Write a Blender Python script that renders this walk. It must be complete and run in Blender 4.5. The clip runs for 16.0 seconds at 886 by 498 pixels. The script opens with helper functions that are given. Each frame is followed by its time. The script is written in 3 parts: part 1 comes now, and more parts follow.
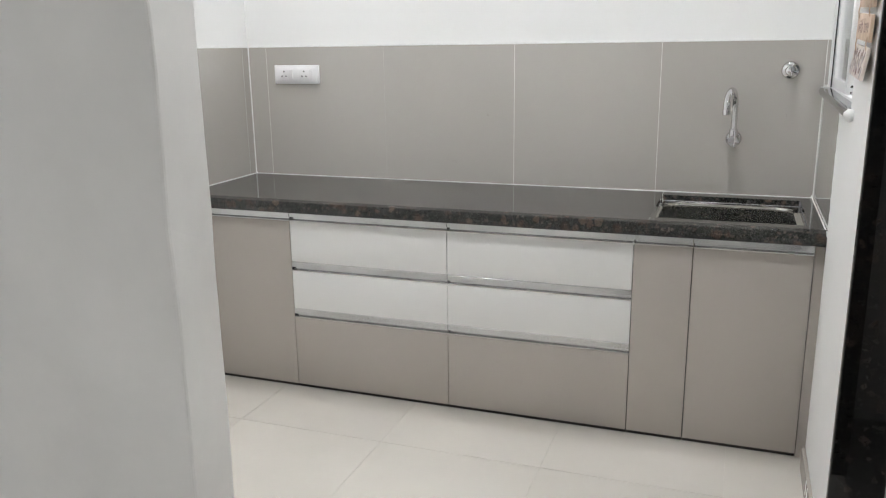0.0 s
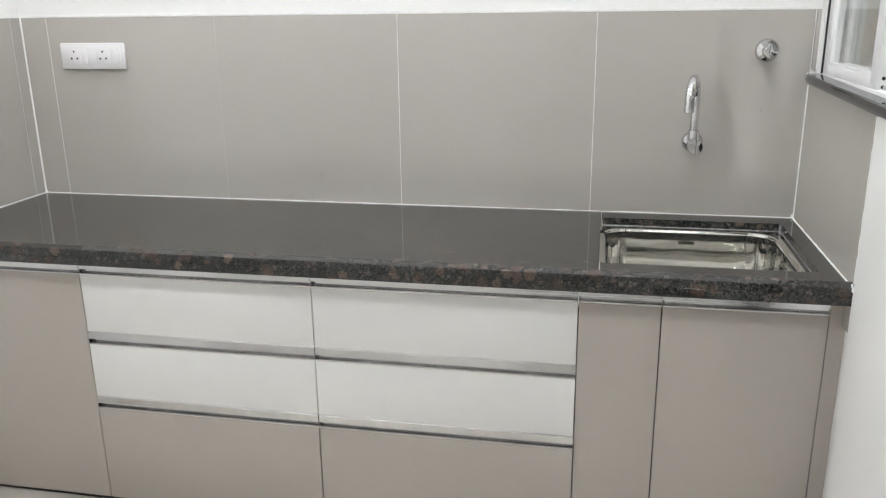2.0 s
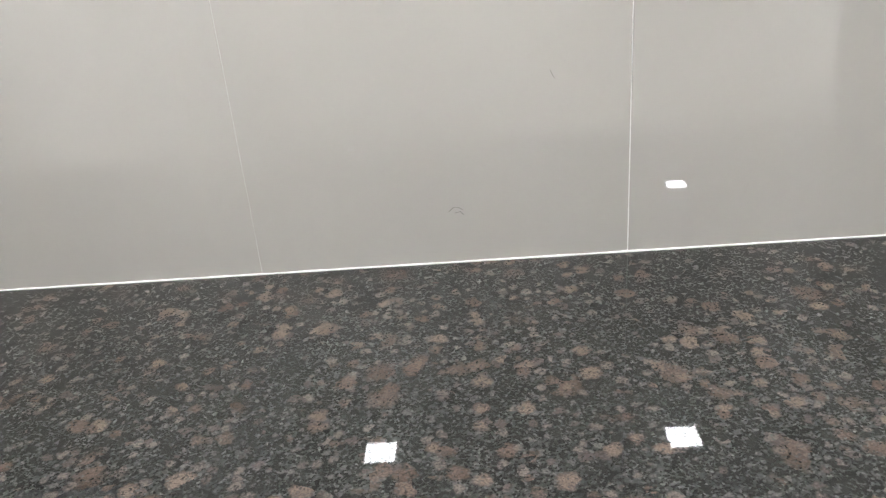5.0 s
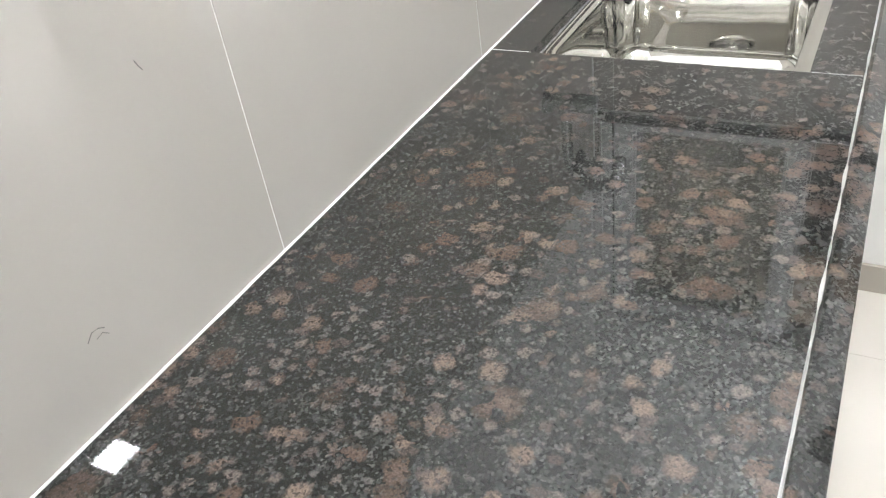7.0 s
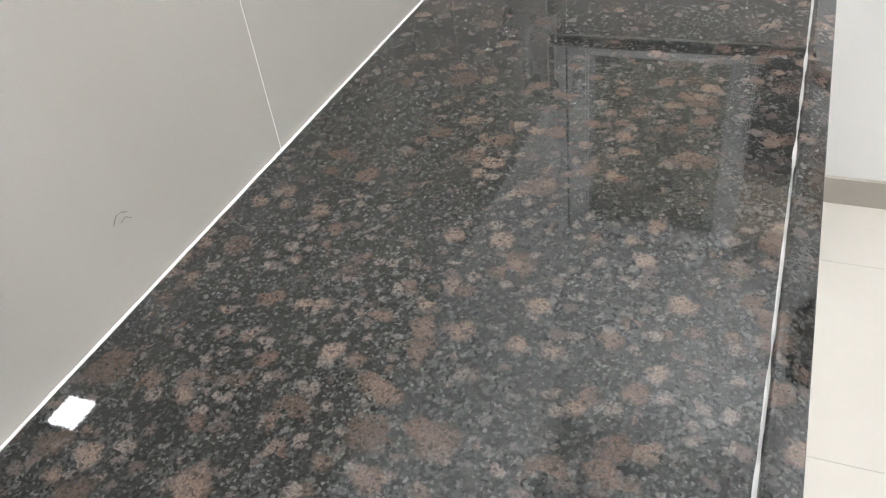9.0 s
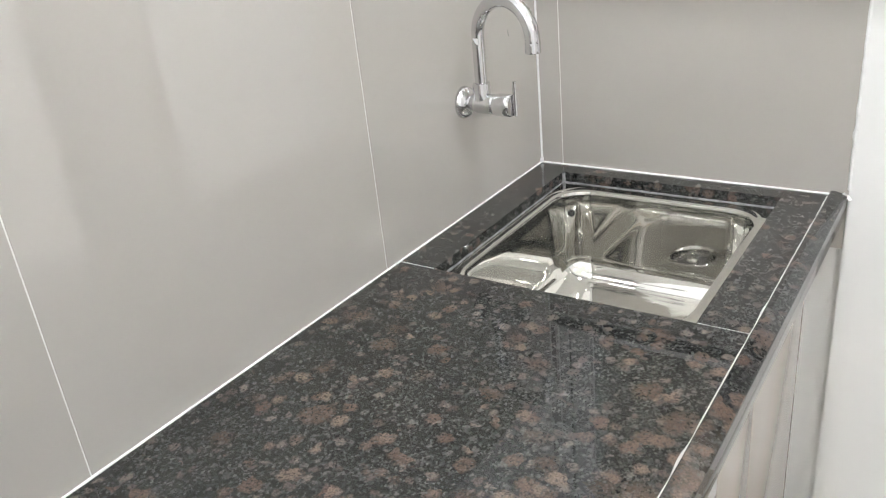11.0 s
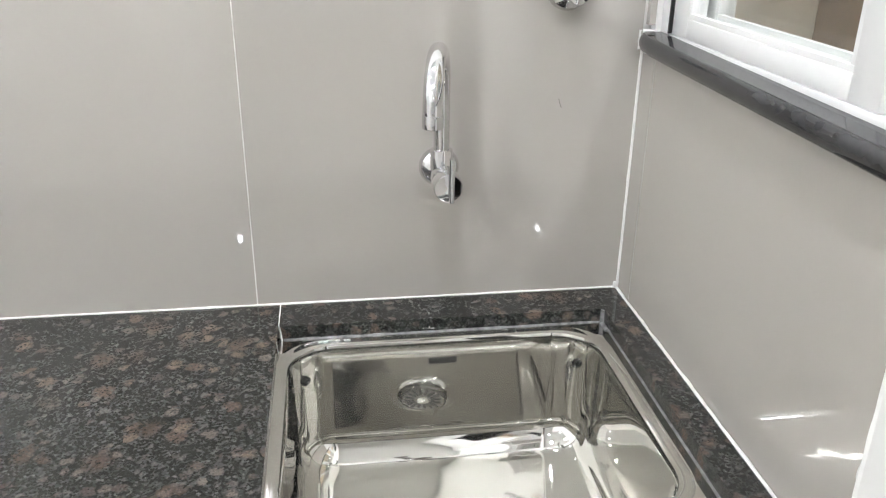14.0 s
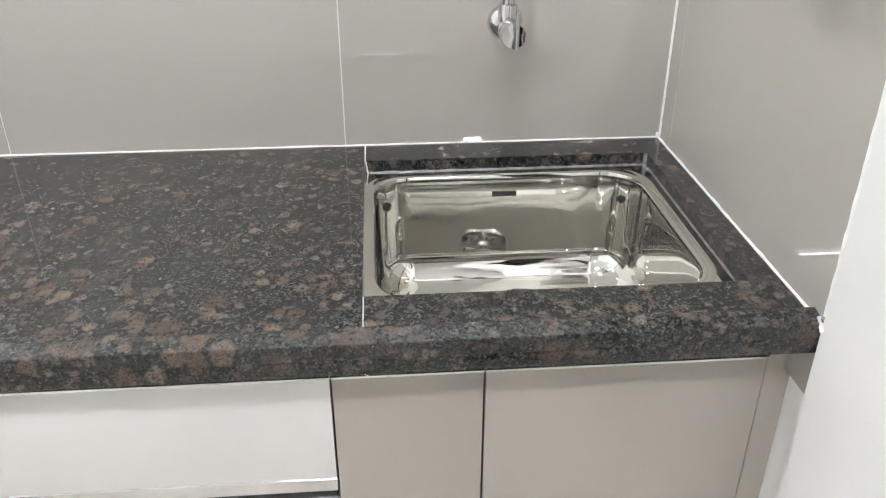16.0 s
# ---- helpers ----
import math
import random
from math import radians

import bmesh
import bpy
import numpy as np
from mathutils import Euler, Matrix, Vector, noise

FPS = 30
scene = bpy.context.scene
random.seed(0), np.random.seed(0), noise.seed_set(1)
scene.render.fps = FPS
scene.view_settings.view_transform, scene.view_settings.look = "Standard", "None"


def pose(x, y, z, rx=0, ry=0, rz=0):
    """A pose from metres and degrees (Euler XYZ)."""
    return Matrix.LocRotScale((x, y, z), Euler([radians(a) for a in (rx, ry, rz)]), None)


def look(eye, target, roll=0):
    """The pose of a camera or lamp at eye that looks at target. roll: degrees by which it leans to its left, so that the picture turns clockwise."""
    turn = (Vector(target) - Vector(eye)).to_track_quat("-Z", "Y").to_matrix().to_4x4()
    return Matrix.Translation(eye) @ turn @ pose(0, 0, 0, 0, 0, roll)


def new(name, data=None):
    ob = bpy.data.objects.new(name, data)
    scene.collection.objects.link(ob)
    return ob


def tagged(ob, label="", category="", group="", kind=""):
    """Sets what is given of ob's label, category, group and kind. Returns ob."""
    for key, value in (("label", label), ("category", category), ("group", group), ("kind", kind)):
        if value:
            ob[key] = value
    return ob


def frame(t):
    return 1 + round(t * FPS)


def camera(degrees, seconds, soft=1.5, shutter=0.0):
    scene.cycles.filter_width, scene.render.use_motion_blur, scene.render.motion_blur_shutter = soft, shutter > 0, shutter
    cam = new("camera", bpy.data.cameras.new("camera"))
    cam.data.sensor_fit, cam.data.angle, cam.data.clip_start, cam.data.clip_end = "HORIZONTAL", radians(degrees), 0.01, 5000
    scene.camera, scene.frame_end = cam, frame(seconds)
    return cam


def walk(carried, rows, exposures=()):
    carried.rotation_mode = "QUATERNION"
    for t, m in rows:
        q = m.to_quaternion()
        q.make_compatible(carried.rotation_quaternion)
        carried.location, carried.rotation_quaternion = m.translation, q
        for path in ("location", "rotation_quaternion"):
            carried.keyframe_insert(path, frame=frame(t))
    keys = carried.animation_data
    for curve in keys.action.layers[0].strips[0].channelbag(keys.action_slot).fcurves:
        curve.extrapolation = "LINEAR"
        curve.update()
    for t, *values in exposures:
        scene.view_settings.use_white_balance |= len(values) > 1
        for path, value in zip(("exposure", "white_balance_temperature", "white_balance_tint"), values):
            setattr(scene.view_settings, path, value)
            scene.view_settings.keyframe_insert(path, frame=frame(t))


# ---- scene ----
cam = camera(57.3, 16.0, soft=1.2)
PATH = [
    (0, (2.195, -3.39, 1.402), (1.53, -1.567, 0.915), -0.8),
    (0.5, (2.11, -3.169, 1.396), (1.683, -1.286, 0.878), -1.0),
    (1, (2.028, -2.978, 1.41), (1.728, -1.075, 0.873), -1.0),
    (1.5, (1.978, -2.742, 1.397), (1.679, -0.84, 0.856), -0.9),
    (2, (1.923, -2.486, 1.417), (1.546, -0.606, 0.849), -0.7),
    (2.5, (1.788, -2.249, 1.4), (1.393, -0.38, 0.81), -0.3),
    (3, (1.641, -2.039, 1.418), (1.267, -0.183, 0.772), -1.0),
    (3.5, (1.527, -1.805, 1.392), (1.106, 0.025, 0.703), -2.3),
    (6, (0.8, -0.861, 1.408), (1.429, 0.736, 0.381), -6.6),
    (6.5, (0.742, -0.722, 1.389), (1.848, 0.559, 0.322), -7.3),
    (7, (0.675, -0.613, 1.375), (2.06, 0.247, 0.217), -8.8),
    (7.5, (0.592, -0.547, 1.308), (1.954, 0.091, -0.011), -7.4),
    (8, (0.558, -0.542, 1.279), (1.745, 0.099, -0.198), -7.9),
    (8.5, (0.551, -0.56, 1.279), (1.743, 0.096, -0.187), -8.8),
    (9, (0.561, -0.576, 1.344), (1.951, 0.122, 0.088), -8.1),
    (9.5, (0.567, -0.599, 1.379), (2.096, 0.125, 0.313), -7.1),
    (10, (0.603, -0.655, 1.405), (2.184, 0.133, 0.468), -6.8),
    (12.5, (1.58, -1.06, 1.437), (2.537, 0.468, 0.569), -1.8),
    (13, (1.755, -1.078, 1.436), (2.488, 0.577, 0.59), 0.1),
    (13.5, (1.923, -1.065, 1.418), (2.387, 0.718, 0.64), 0.57),
    (14, (2.019, -1.179, 1.409), (2.278, 0.638, 0.614), 0.66),
    (14.5, (2.045, -1.269, 1.355), (2.253, 0.532, 0.51), 0.41),
    (15, (2.046, -1.286, 1.346), (2.228, 0.502, 0.47), -0.32),
    (15.5, (2.028, -1.341, 1.34), (2.169, 0.45, 0.46), -0.44),
    (16, (1.958, -1.422, 1.362), (2.097, 0.328, 0.405), -0.0),
]
EXPOSURES = [(0.0, 0.03), (1.5, 0.22), (3.5, 0.31), (6.0, 0.85), (7.0, 0.90), (8.0, 0.76), (9.0, 0.72), (10.0, 0.68), (12.5, 0.66), (14.0, 0.62), (16.0, 0.58)]
walk(cam, [(t, look(eye, target, roll)) for t, eye, target, roll in PATH], EXPOSURES)

# ---------------------------------------------------------------- light
world = bpy.data.worlds.new("world")
scene.world = world
world.use_nodes = True
world.node_tree.nodes["Background"].inputs[0].default_value = (0.3, 0.35, 0.5, 1)
world.node_tree.nodes["Background"].inputs[1].default_value = 0.01

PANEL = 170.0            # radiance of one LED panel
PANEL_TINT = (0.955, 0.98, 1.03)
H = 0.81                # worktop
CEIL = 2.9
XR = 2.485              # tiled face of the window wall
# last two are unseen, added to brighten the partition and the utility room
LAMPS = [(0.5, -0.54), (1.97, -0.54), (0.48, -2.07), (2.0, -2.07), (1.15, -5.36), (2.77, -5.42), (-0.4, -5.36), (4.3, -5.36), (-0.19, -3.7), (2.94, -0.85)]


# ---------------------------------------------------------------- materials
def mat(name):
    m = bpy.data.materials.new(name)
    m.use_nodes = True
    nt = m.node_tree
    return m, nt, nt.nodes["Principled BSDF"]


def node(nt, kind, **values):
    n = nt.nodes.new(kind)
    for key, value in values.items():
        n.inputs[key].default_value = value
    return n


def ramp(nt, fac, stops):
    r = nt.nodes.new("ShaderNodeValToRGB")
    e = r.color_ramp.elements
    while len(e) < len(stops):
        e.new(0.5)
    for el, (p, c) in zip(e, stops):
        el.position, el.color = p, (*c, 1) if len(c) == 3 else c
    nt.links.new(fac, r.inputs[0])
    return r.outputs[0]


def mixc(nt, fac, a, b, how="MIX"):
    n = nt.nodes.new("ShaderNodeMix")
    n.data_type, n.blend_type = "RGBA", how
    for s, v in ((n.inputs[0], fac), (n.inputs[6], a), (n.inputs[7], b)):
        if isinstance(v, bpy.types.NodeSocket):
            nt.links.new(v, s)
        else:
            s.default_value = v if not isinstance(v, tuple) else (*v, 1)
    return n.outputs[2]


def coords(nt, scale=(1, 1, 1)):
    tc = nt.nodes.new("ShaderNodeTexCoord")
    mp = nt.nodes.new("ShaderNodeMapping")
    mp.inputs["Scale"].default_value = scale
    nt.links.new(tc.outputs["Object"], mp.inputs[0])
    return mp.outputs[0]


def noise_tex(nt, co, scale, detail=4.0, rough=0.55):
    n = node(nt, "ShaderNodeTexNoise", Scale=scale, Detail=detail, Roughness=rough)
    nt.links.new(co, n.inputs["Vector"])
    return n.outputs[0]


def bump(nt, b, height, strength, distance):
    n = node(nt, "ShaderNodeBump", Strength=strength, Distance=distance)
    nt.links.new(height, n.inputs["Height"])
    nt.links.new(n.outputs[0], b.inputs["Normal"])


def plain(name, colour, rough, metal=0.0, vary=0.06, scale=3.0, grain=0.0, grain_scale=200, rough_vary=0.0, spec=0.5, per_piece=0.0):
    """A surface with broad soft variation, fine grain and uneven gloss."""
    m, nt, b = mat(name)
    co = coords(nt)
    big = noise_tex(nt, co, scale, 5)
    lo, hi = tuple(c * (1 - vary) for c in colour), tuple(min(1, c * (1 + vary)) for c in colour)
    col = ramp(nt, big, [(0.3, lo), (0.7, hi)])
    if per_piece:
        oi = nt.nodes.new("ShaderNodeObjectInfo")
        tone = ramp(nt, oi.outputs["Random"], [(0, (1 - per_piece,) * 3), (1, (1 + per_piece,) * 3)])
        col = mixc(nt, 1.0, col, tone, "MULTIPLY")
    nt.links.new(col, b.inputs["Base Color"])
    b.inputs["Metallic"].default_value = metal
    b.inputs["Specular IOR Level"].default_value = spec
    b.inputs["Roughness"].default_value = rough
    if rough_vary:
        rn = noise_tex(nt, co, scale * 4, 6)
        rr = ramp(nt, rn, [(0.35, (max(rough - rough_vary, 0.01),) * 3), (0.75, (rough + rough_vary,) * 3)])
        nt.links.new(rr, b.inputs["Roughness"])
    if grain:
        bump(nt, b, noise_tex(nt, co, grain_scale, 3), grain, 0.002)
    return m


def granite(name, shade=1.0):
    """Dark polished stone: fine dark crystals, grey flakes and clusters of brown feldspar."""
    m, nt, b = mat(name)
    co = coords(nt)

    def warped(source, scale, amount, detail):
        w = node(nt, "ShaderNodeTexNoise", Scale=scale, Detail=detail, Roughness=0.6)
        nt.links.new(co, w.inputs["Vector"])
        centred = nt.nodes.new("ShaderNodeVectorMath")
        centred.operation = "SUBTRACT"
        nt.links.new(w.outputs["Color"], centred.inputs[0])
        centred.inputs[1].default_value = (0.5, 0.5, 0.5)
        add = nt.nodes.new("ShaderNodeVectorMath")
        add.operation = "MULTIPLY_ADD"
        nt.links.new(centred.outputs[0], add.inputs[0])
        add.inputs[1].default_value = (amount,) * 3
        nt.links.new(source, add.inputs[2])
        return add.outputs[0]

    def cells(source, scale):
        v = node(nt, "ShaderNodeTexVoronoi", Scale=scale)
        nt.links.new(source, v.inputs["Vector"])
        split = nt.nodes.new("ShaderNodeSeparateColor")
        nt.links.new(v.outputs["Color"], split.inputs[0])
        return v.outputs["Distance"], split.outputs

    def grey(v, tint=(0.97, 1.0, 0.955)):
        return tuple(v * shade * t for t in tint)

    wco = warped(warped(co, 45.0, 0.016, 3.0), 170.0, 0.008, 3.0)
    crystal = cells(warped(co, 300.0, 0.004, 2.0), 360.0)[1]
    base = ramp(nt, crystal[0], [(0.0, grey(0.009)), (0.35, grey(0.016)), (0.65, grey(0.026)), (0.88, grey(0.046)), (1.0, grey(0.080))])
    cloud = ramp(nt, noise_tex(nt, co, 26, 5, 0.65), [(0.34, (0.62, 0.63, 0.64)), (0.68, (1.30, 1.28, 1.24))])
    base = mixc(nt, 1.0, base, cloud, "MULTIPLY")
    grain = ramp(nt, noise_tex(nt, co, 420, 3, 0.7), [(0.32, (0.52,) * 3), (0.66, (1.30,) * 3)])
    cluster = noise_tex(nt, co, 7.0, 3, 0.6)

    def flakes(base, scale, keep, radius, soft, tones, strength, clustered):
        dist, rnd = cells(wco, scale)
        pick = rnd[0]
        if clustered:
            lift = nt.nodes.new("ShaderNodeMath")
            lift.operation = "MULTIPLY_ADD"
            nt.links.new(cluster, lift.inputs[0])
            lift.inputs[1].default_value = clustered
            nt.links.new(rnd[0], lift.inputs[2])
            pick, keep = lift.outputs[0], keep + clustered * 0.5
        chosen = nt.nodes.new("ShaderNodeMath")
        chosen.operation = "GREATER_THAN"
        nt.links.new(pick, chosen.inputs[0])
        chosen.inputs[1].default_value = keep
        size = nt.nodes.new("ShaderNodeMath")
        size.operation = "MULTIPLY_ADD"
        nt.links.new(rnd[1], size.inputs[0])
        size.inputs[1].default_value, size.inputs[2].default_value = -0.28, 0.14
        d = nt.nodes.new("ShaderNodeMath")
        nt.links.new(dist, d.inputs[0])
        nt.links.new(size.outputs[0], d.inputs[1])
        disc = ramp(nt, d.outputs[0], [(radius - soft, (strength,) * 3), (radius + soft, (0, 0, 0))])
        mask = mixc(nt, 1.0, disc, chosen.outputs[0], "MULTIPLY")
        speck = ramp(nt, crystal[1], [(0.10, (0.25,) * 3), (0.40, (1, 1, 1))])
        mask = mixc(nt, 1.0, mask, speck, "MULTIPLY")
        tone = ramp(nt, rnd[2], [(p, tuple(c * shade for c in t)) for p, t in tones])
        tone = mixc(nt, 1.0, tone, grain, "MULTIPLY")
        return mixc(nt, mask, base, tone)

    base = flakes(base, 105.0, 0.60, 0.40, 0.12, [(0.0, (0.034, 0.036, 0.035)), (0.6, (0.066, 0.065, 0.062)), (1.0, (0.104, 0.096, 0.090))], 0.78, 0.0)
    base = flakes(base, 58.0, 0.66, 0.40, 0.11, [(0.0, (0.062, 0.049, 0.044)), (0.5, (0.096, 0.077, 0.068)), (1.0, (0.130, 0.108, 0.096))], 0.84, 0.6)
    base = flakes(base, 36.0, 0.72, 0.41, 0.12, [(0.0, (0.084, 0.056, 0.043)), (0.5, (0.112, 0.079, 0.063)), (1.0, (0.148, 0.109, 0.087))], 0.84, 0.8)
    base = flakes(base, 22.0, 0.82, 0.40, 0.16, [(0.0, (0.070, 0.047, 0.037)), (1.0, (0.108, 0.074, 0.057))], 0.70, 0.8)
    nt.links.new(base, b.inputs["Base Color"])
    b.inputs["Specular IOR Level"].default_value = 0.42
    worn = ramp(nt, noise_tex(nt, co, 9, 6), [(0.35, (0.008,) * 3), (0.75, (0.030,) * 3)])
    nt.links.new(worn, b.inputs["Roughness"])
    b.inputs["Coat Weight"].default_value, b.inputs["Coat Roughness"].default_value = 0.18, 0.24
    return m


def wood(name, dark, light, scale=14.0, rough=0.5):
    m, nt, b = mat(name)
    co = coords(nt, (1.0, 8.0, 8.0))
    g = noise_tex(nt, co, scale, 6, 0.6)
    nt.links.new(ramp(nt, g, [(0.3, dark), (0.7, light)]), b.inputs["Base Color"])
    b.inputs["Roughness"].default_value = rough
    bump(nt, b, g, 0.12, 0.001)
    return m


def emit(name, colour, strength):
    m, nt, b = mat(name)
    b.inputs["Base Color"].default_value = (0.8, 0.8, 0.8, 1)
    b.inputs["Emission Color"].default_value = (*colour, 1)
    b.inputs["Emission Strength"].default_value = strength
    return m


def glass_mat(name):
    """Clear thin glass: it lets light straight through and mirrors by its index."""
    m, nt, b = mat(name)
    clear = nt.nodes.new("ShaderNodeBsdfTransparent")
    clear.inputs[0].default_value = (0.96, 0.975, 0.97, 1)
    gloss = nt.nodes.new("ShaderNodeBsdfGlossy")
    gloss.inputs["Roughness"].default_value = 0.01
    weight = node(nt, "ShaderNodeLayerWeight", Blend=0.5)
    steep = nt.nodes.new("ShaderNodeMath")
    steep.operation = "POWER"
    nt.links.new(weight.outputs["Facing"], steep.inputs[0])
    steep.inputs[1].default_value = 5.0
    mirror = nt.nodes.new("ShaderNodeMath")
    mirror.operation = "MULTIPLY_ADD"
    nt.links.new(steep.outputs[0], mirror.inputs[0])
    mirror.inputs[1].default_value, mirror.inputs[2].default_value = 0.90, 0.04
    mixed = nt.nodes.new("ShaderNodeMixShader")
    nt.links.new(mirror.outputs[0], mixed.inputs[0])
    nt.links.new(clear.outputs[0], mixed.inputs[1])
    nt.links.new(gloss.outputs[0], mixed.inputs[2])
    nt.links.new(mixed.outputs[0], nt.nodes["Material Output"].inputs[0])
    return m


M_WALL = plain("white_wall_paint", (0.78, 0.775, 0.755), 0.55, vary=0.025, scale=1.6, grain=0.06, grain_scale=160)
M_CEIL = plain("ceiling_paint", (0.80, 0.80, 0.785), 0.7, vary=0.02)
M_ROUGH_WALL = plain("partition_paint", (0.75, 0.74, 0.715), 0.5, vary=0.08, scale=3.4, grain=0.12, grain_scale=60)
M_BEIGE = plain("beige_wall_paint", (0.62, 0.52, 0.41), 0.55, vary=0.04, scale=2)
M_TILE = plain("greige_wall_tile", (0.445, 0.421, 0.382), 0.006, vary=0.02, scale=1.3, per_piece=0.015, spec=1.0)
M_TILE.node_tree.nodes["Principled BSDF"].inputs["IOR"].default_value = 1.55
M_GROUT = plain("white_grout", (0.74, 0.73, 0.70), 0.7, vary=0.08, scale=40, grain=0.2, grain_scale=300)
M_FLOOR = plain("cream_floor_tile", (0.60, 0.565, 0.508), 0.014, vary=0.035, scale=2.2, rough_vary=0.008, per_piece=0.012)
M_FLOORGAP = plain("floor_joint", (0.56, 0.53, 0.475), 0.6)
M_DARKFLOOR = plain("grey_utility_floor", (0.20, 0.19, 0.18), 0.25, vary=0.1, scale=6)
M_SKIRT = plain("greige_skirting", (0.40, 0.37, 0.325), 0.2, vary=0.05)
M_SKIRTDARK = plain("grey_skirting", (0.19, 0.175, 0.155), 0.35, vary=0.06)
M_GREIGE = plain("greige_gloss_laminate", (0.43, 0.392, 0.352), 0.012, vary=0.012, scale=1.1, rough_vary=0.006)
M_WHITE = plain("white_gloss_laminate", (0.78, 0.775, 0.755), 0.022, vary=0.01, scale=1.1, rough_vary=0.01)
M_CARCASS = plain("carcass_board", (0.10, 0.095, 0.09), 0.6)
M_DARK = plain("dark_gap", (0.025, 0.022, 0.02), 0.7)
M_ALU = plain("brushed_aluminium", (0.66, 0.66, 0.665), 0.20, metal=1.0, vary=0.05, scale=8, rough_vary=0.05)
M_STEEL = plain("polished_steel", (0.67, 0.66, 0.628), 0.045, metal=0.975, vary=0.03, scale=3, rough_vary=0.02)
_nt = M_STEEL.node_tree
bump(_nt, _nt.nodes["Principled BSDF"], noise_tex(_nt, coords(_nt), 9.0, 1.5), 0.32, 0.0016)
M_FLATSTEEL = plain("flat_polished_steel", (0.70, 0.69, 0.655), 0.03, metal=1.0, vary=0.03, scale=3)
M_DRAIN = plain("turned_steel", (0.62, 0.61, 0.58), 0.10, metal=1.0, vary=0.04, scale=30)
M_WASTE = plain("satin_steel", (0.64, 0.63, 0.60), 0.26, metal=1.0, vary=0.06, scale=30)
M_STRIKE = plain("dull_steel_plate", (0.40, 0.39, 0.37), 0.35, metal=0.9, vary=0.1, scale=30)
M_CHROME = plain("chrome", (0.70, 0.70, 0.715), 0.035, metal=1.0, vary=0.02)
M_DARKSTEEL = plain("dark_steel", (0.12, 0.12, 0.12), 0.2, metal=1.0)
M_PLASTIC = plain("white_switch_plastic", (0.80, 0.79, 0.79), 0.28, vary=0.01)
M_UPVC = plain("white_window_coat", (0.80, 0.80, 0.79), 0.3, vary=0.015, scale=4)
M_RUBBER = plain("black_seal", (0.02, 0.02, 0.02), 0.6)
M_CAULK = plain("white_caulk", (0.80, 0.80, 0.78), 0.5, vary=0.06, scale=60, grain=0.3, grain_scale=250)
M_LIPGROUT = plain("grey_white_filler", (0.46, 0.45, 0.43), 0.6, vary=0.12, scale=40)
M_SMEAR = plain("greyish_silicone", (0.17, 0.168, 0.17), 0.22, vary=0.45, scale=90, grain=0.3, grain_scale=200)
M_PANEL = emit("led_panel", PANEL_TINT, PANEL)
M_GLASS = glass_mat("window_glass")
M_GRANITE = granite("tan_brown_granite", 1.0)
M_SILL = plain("black_sill_stone", (0.030, 0.030, 0.032), 0.05, vary=0.4, scale=40, rough_vary=0.03, spec=0.6)
M_JAMB = granite("black_speckled_granite", 0.20)
M_SHELFWOOD = wood("pine_boards", (0.24, 0.14, 0.06), (0.42, 0.27, 0.13))
M_BROWNWOOD = wood("brown_boards", (0.16, 0.10, 0.06), (0.27, 0.18, 0.115))
M_SIGNWOOD = plain("tan_sign_board", (0.50, 0.38, 0.28), 0.6, vary=0.15, scale=30)
M_SIGNPALE = plain("pale_printed_board", (0.66, 0.58, 0.53), 0.6, vary=0.08, scale=25)
M_INK = plain("brown_ink", (0.26, 0.18, 0.16), 0.7, vary=0.3, scale=60)
M_INKGREY = plain("grey_ink", (0.42, 0.37, 0.36), 0.7, vary=0.3, scale=60)
M_GREEN = plain("dark_green_cloth", (0.03, 0.05, 0.03), 0.8, vary=0.4, scale=40)
M_PENCIL = plain("pencil_mark", (0.16, 0.15, 0.14), 0.6)


# ---------------------------------------------------------------- mesh tools
def box(bm, x0, x1, y0, y1, z0, z1, bevel=0.0, seg=2):
    vs = bmesh.ops.create_cube(bm, size=1.0)["verts"]
    for v in vs:
        v.co = Vector(((x0 + x1) / 2 + v.co.x * (x1 - x0), (y0 + y1) / 2 + v.co.y * (y1 - y0), (z0 + z1) / 2 + v.co.z * (z1 - z0)))
    if bevel:
        es = list({e for v in vs for e in v.link_edges})
        bmesh.ops.bevel(bm, geom=es, offset=bevel, segments=seg, affect="EDGES", profile=0.5)
    return bm


def boxes(*rows, bevel=0.0):
    bm = bmesh.new()
    for r in rows:
        box(bm, *r, bevel=bevel)
    return bm


def rod(bm, a, b, r0, r1=None, seg=20, cap=True):
    a, b = Vector(a), Vector(b)
    d = b - a
    m = Matrix.Translation((a + b) / 2) @ d.to_track_quat("Z", "Y").to_matrix().to_4x4()
    bmesh.ops.create_cone(bm, cap_ends=cap, segments=seg, radius1=r0, radius2=r0 if r1 is None else r1, depth=d.length, matrix=m)
    return bm


def lathe(bm, centre, axis, profile, seg=28, closed=True):
    """Turn (radius, distance along the axis) pairs round the axis."""
    q = Vector(axis).to_track_quat("Z", "Y")
    rings = []
    for r, h in profile:
        rings.append([bm.verts.new(Vector(centre) + q @ Vector((r * math.cos(a), r * math.sin(a), h))) for a in [2 * math.pi * k / seg for k in range(seg)]])
    for p, n in zip(rings, rings[1:]):
        for k in range(seg):
            bm.faces.new((p[k], p[(k + 1) % seg], n[(k + 1) % seg], n[k]))
    for ring in (rings[0], rings[-1]) if closed else ():
        if (ring[0].co - ring[seg // 2].co).length > 1e-4:
            bm.faces.new(ring)
    return bm


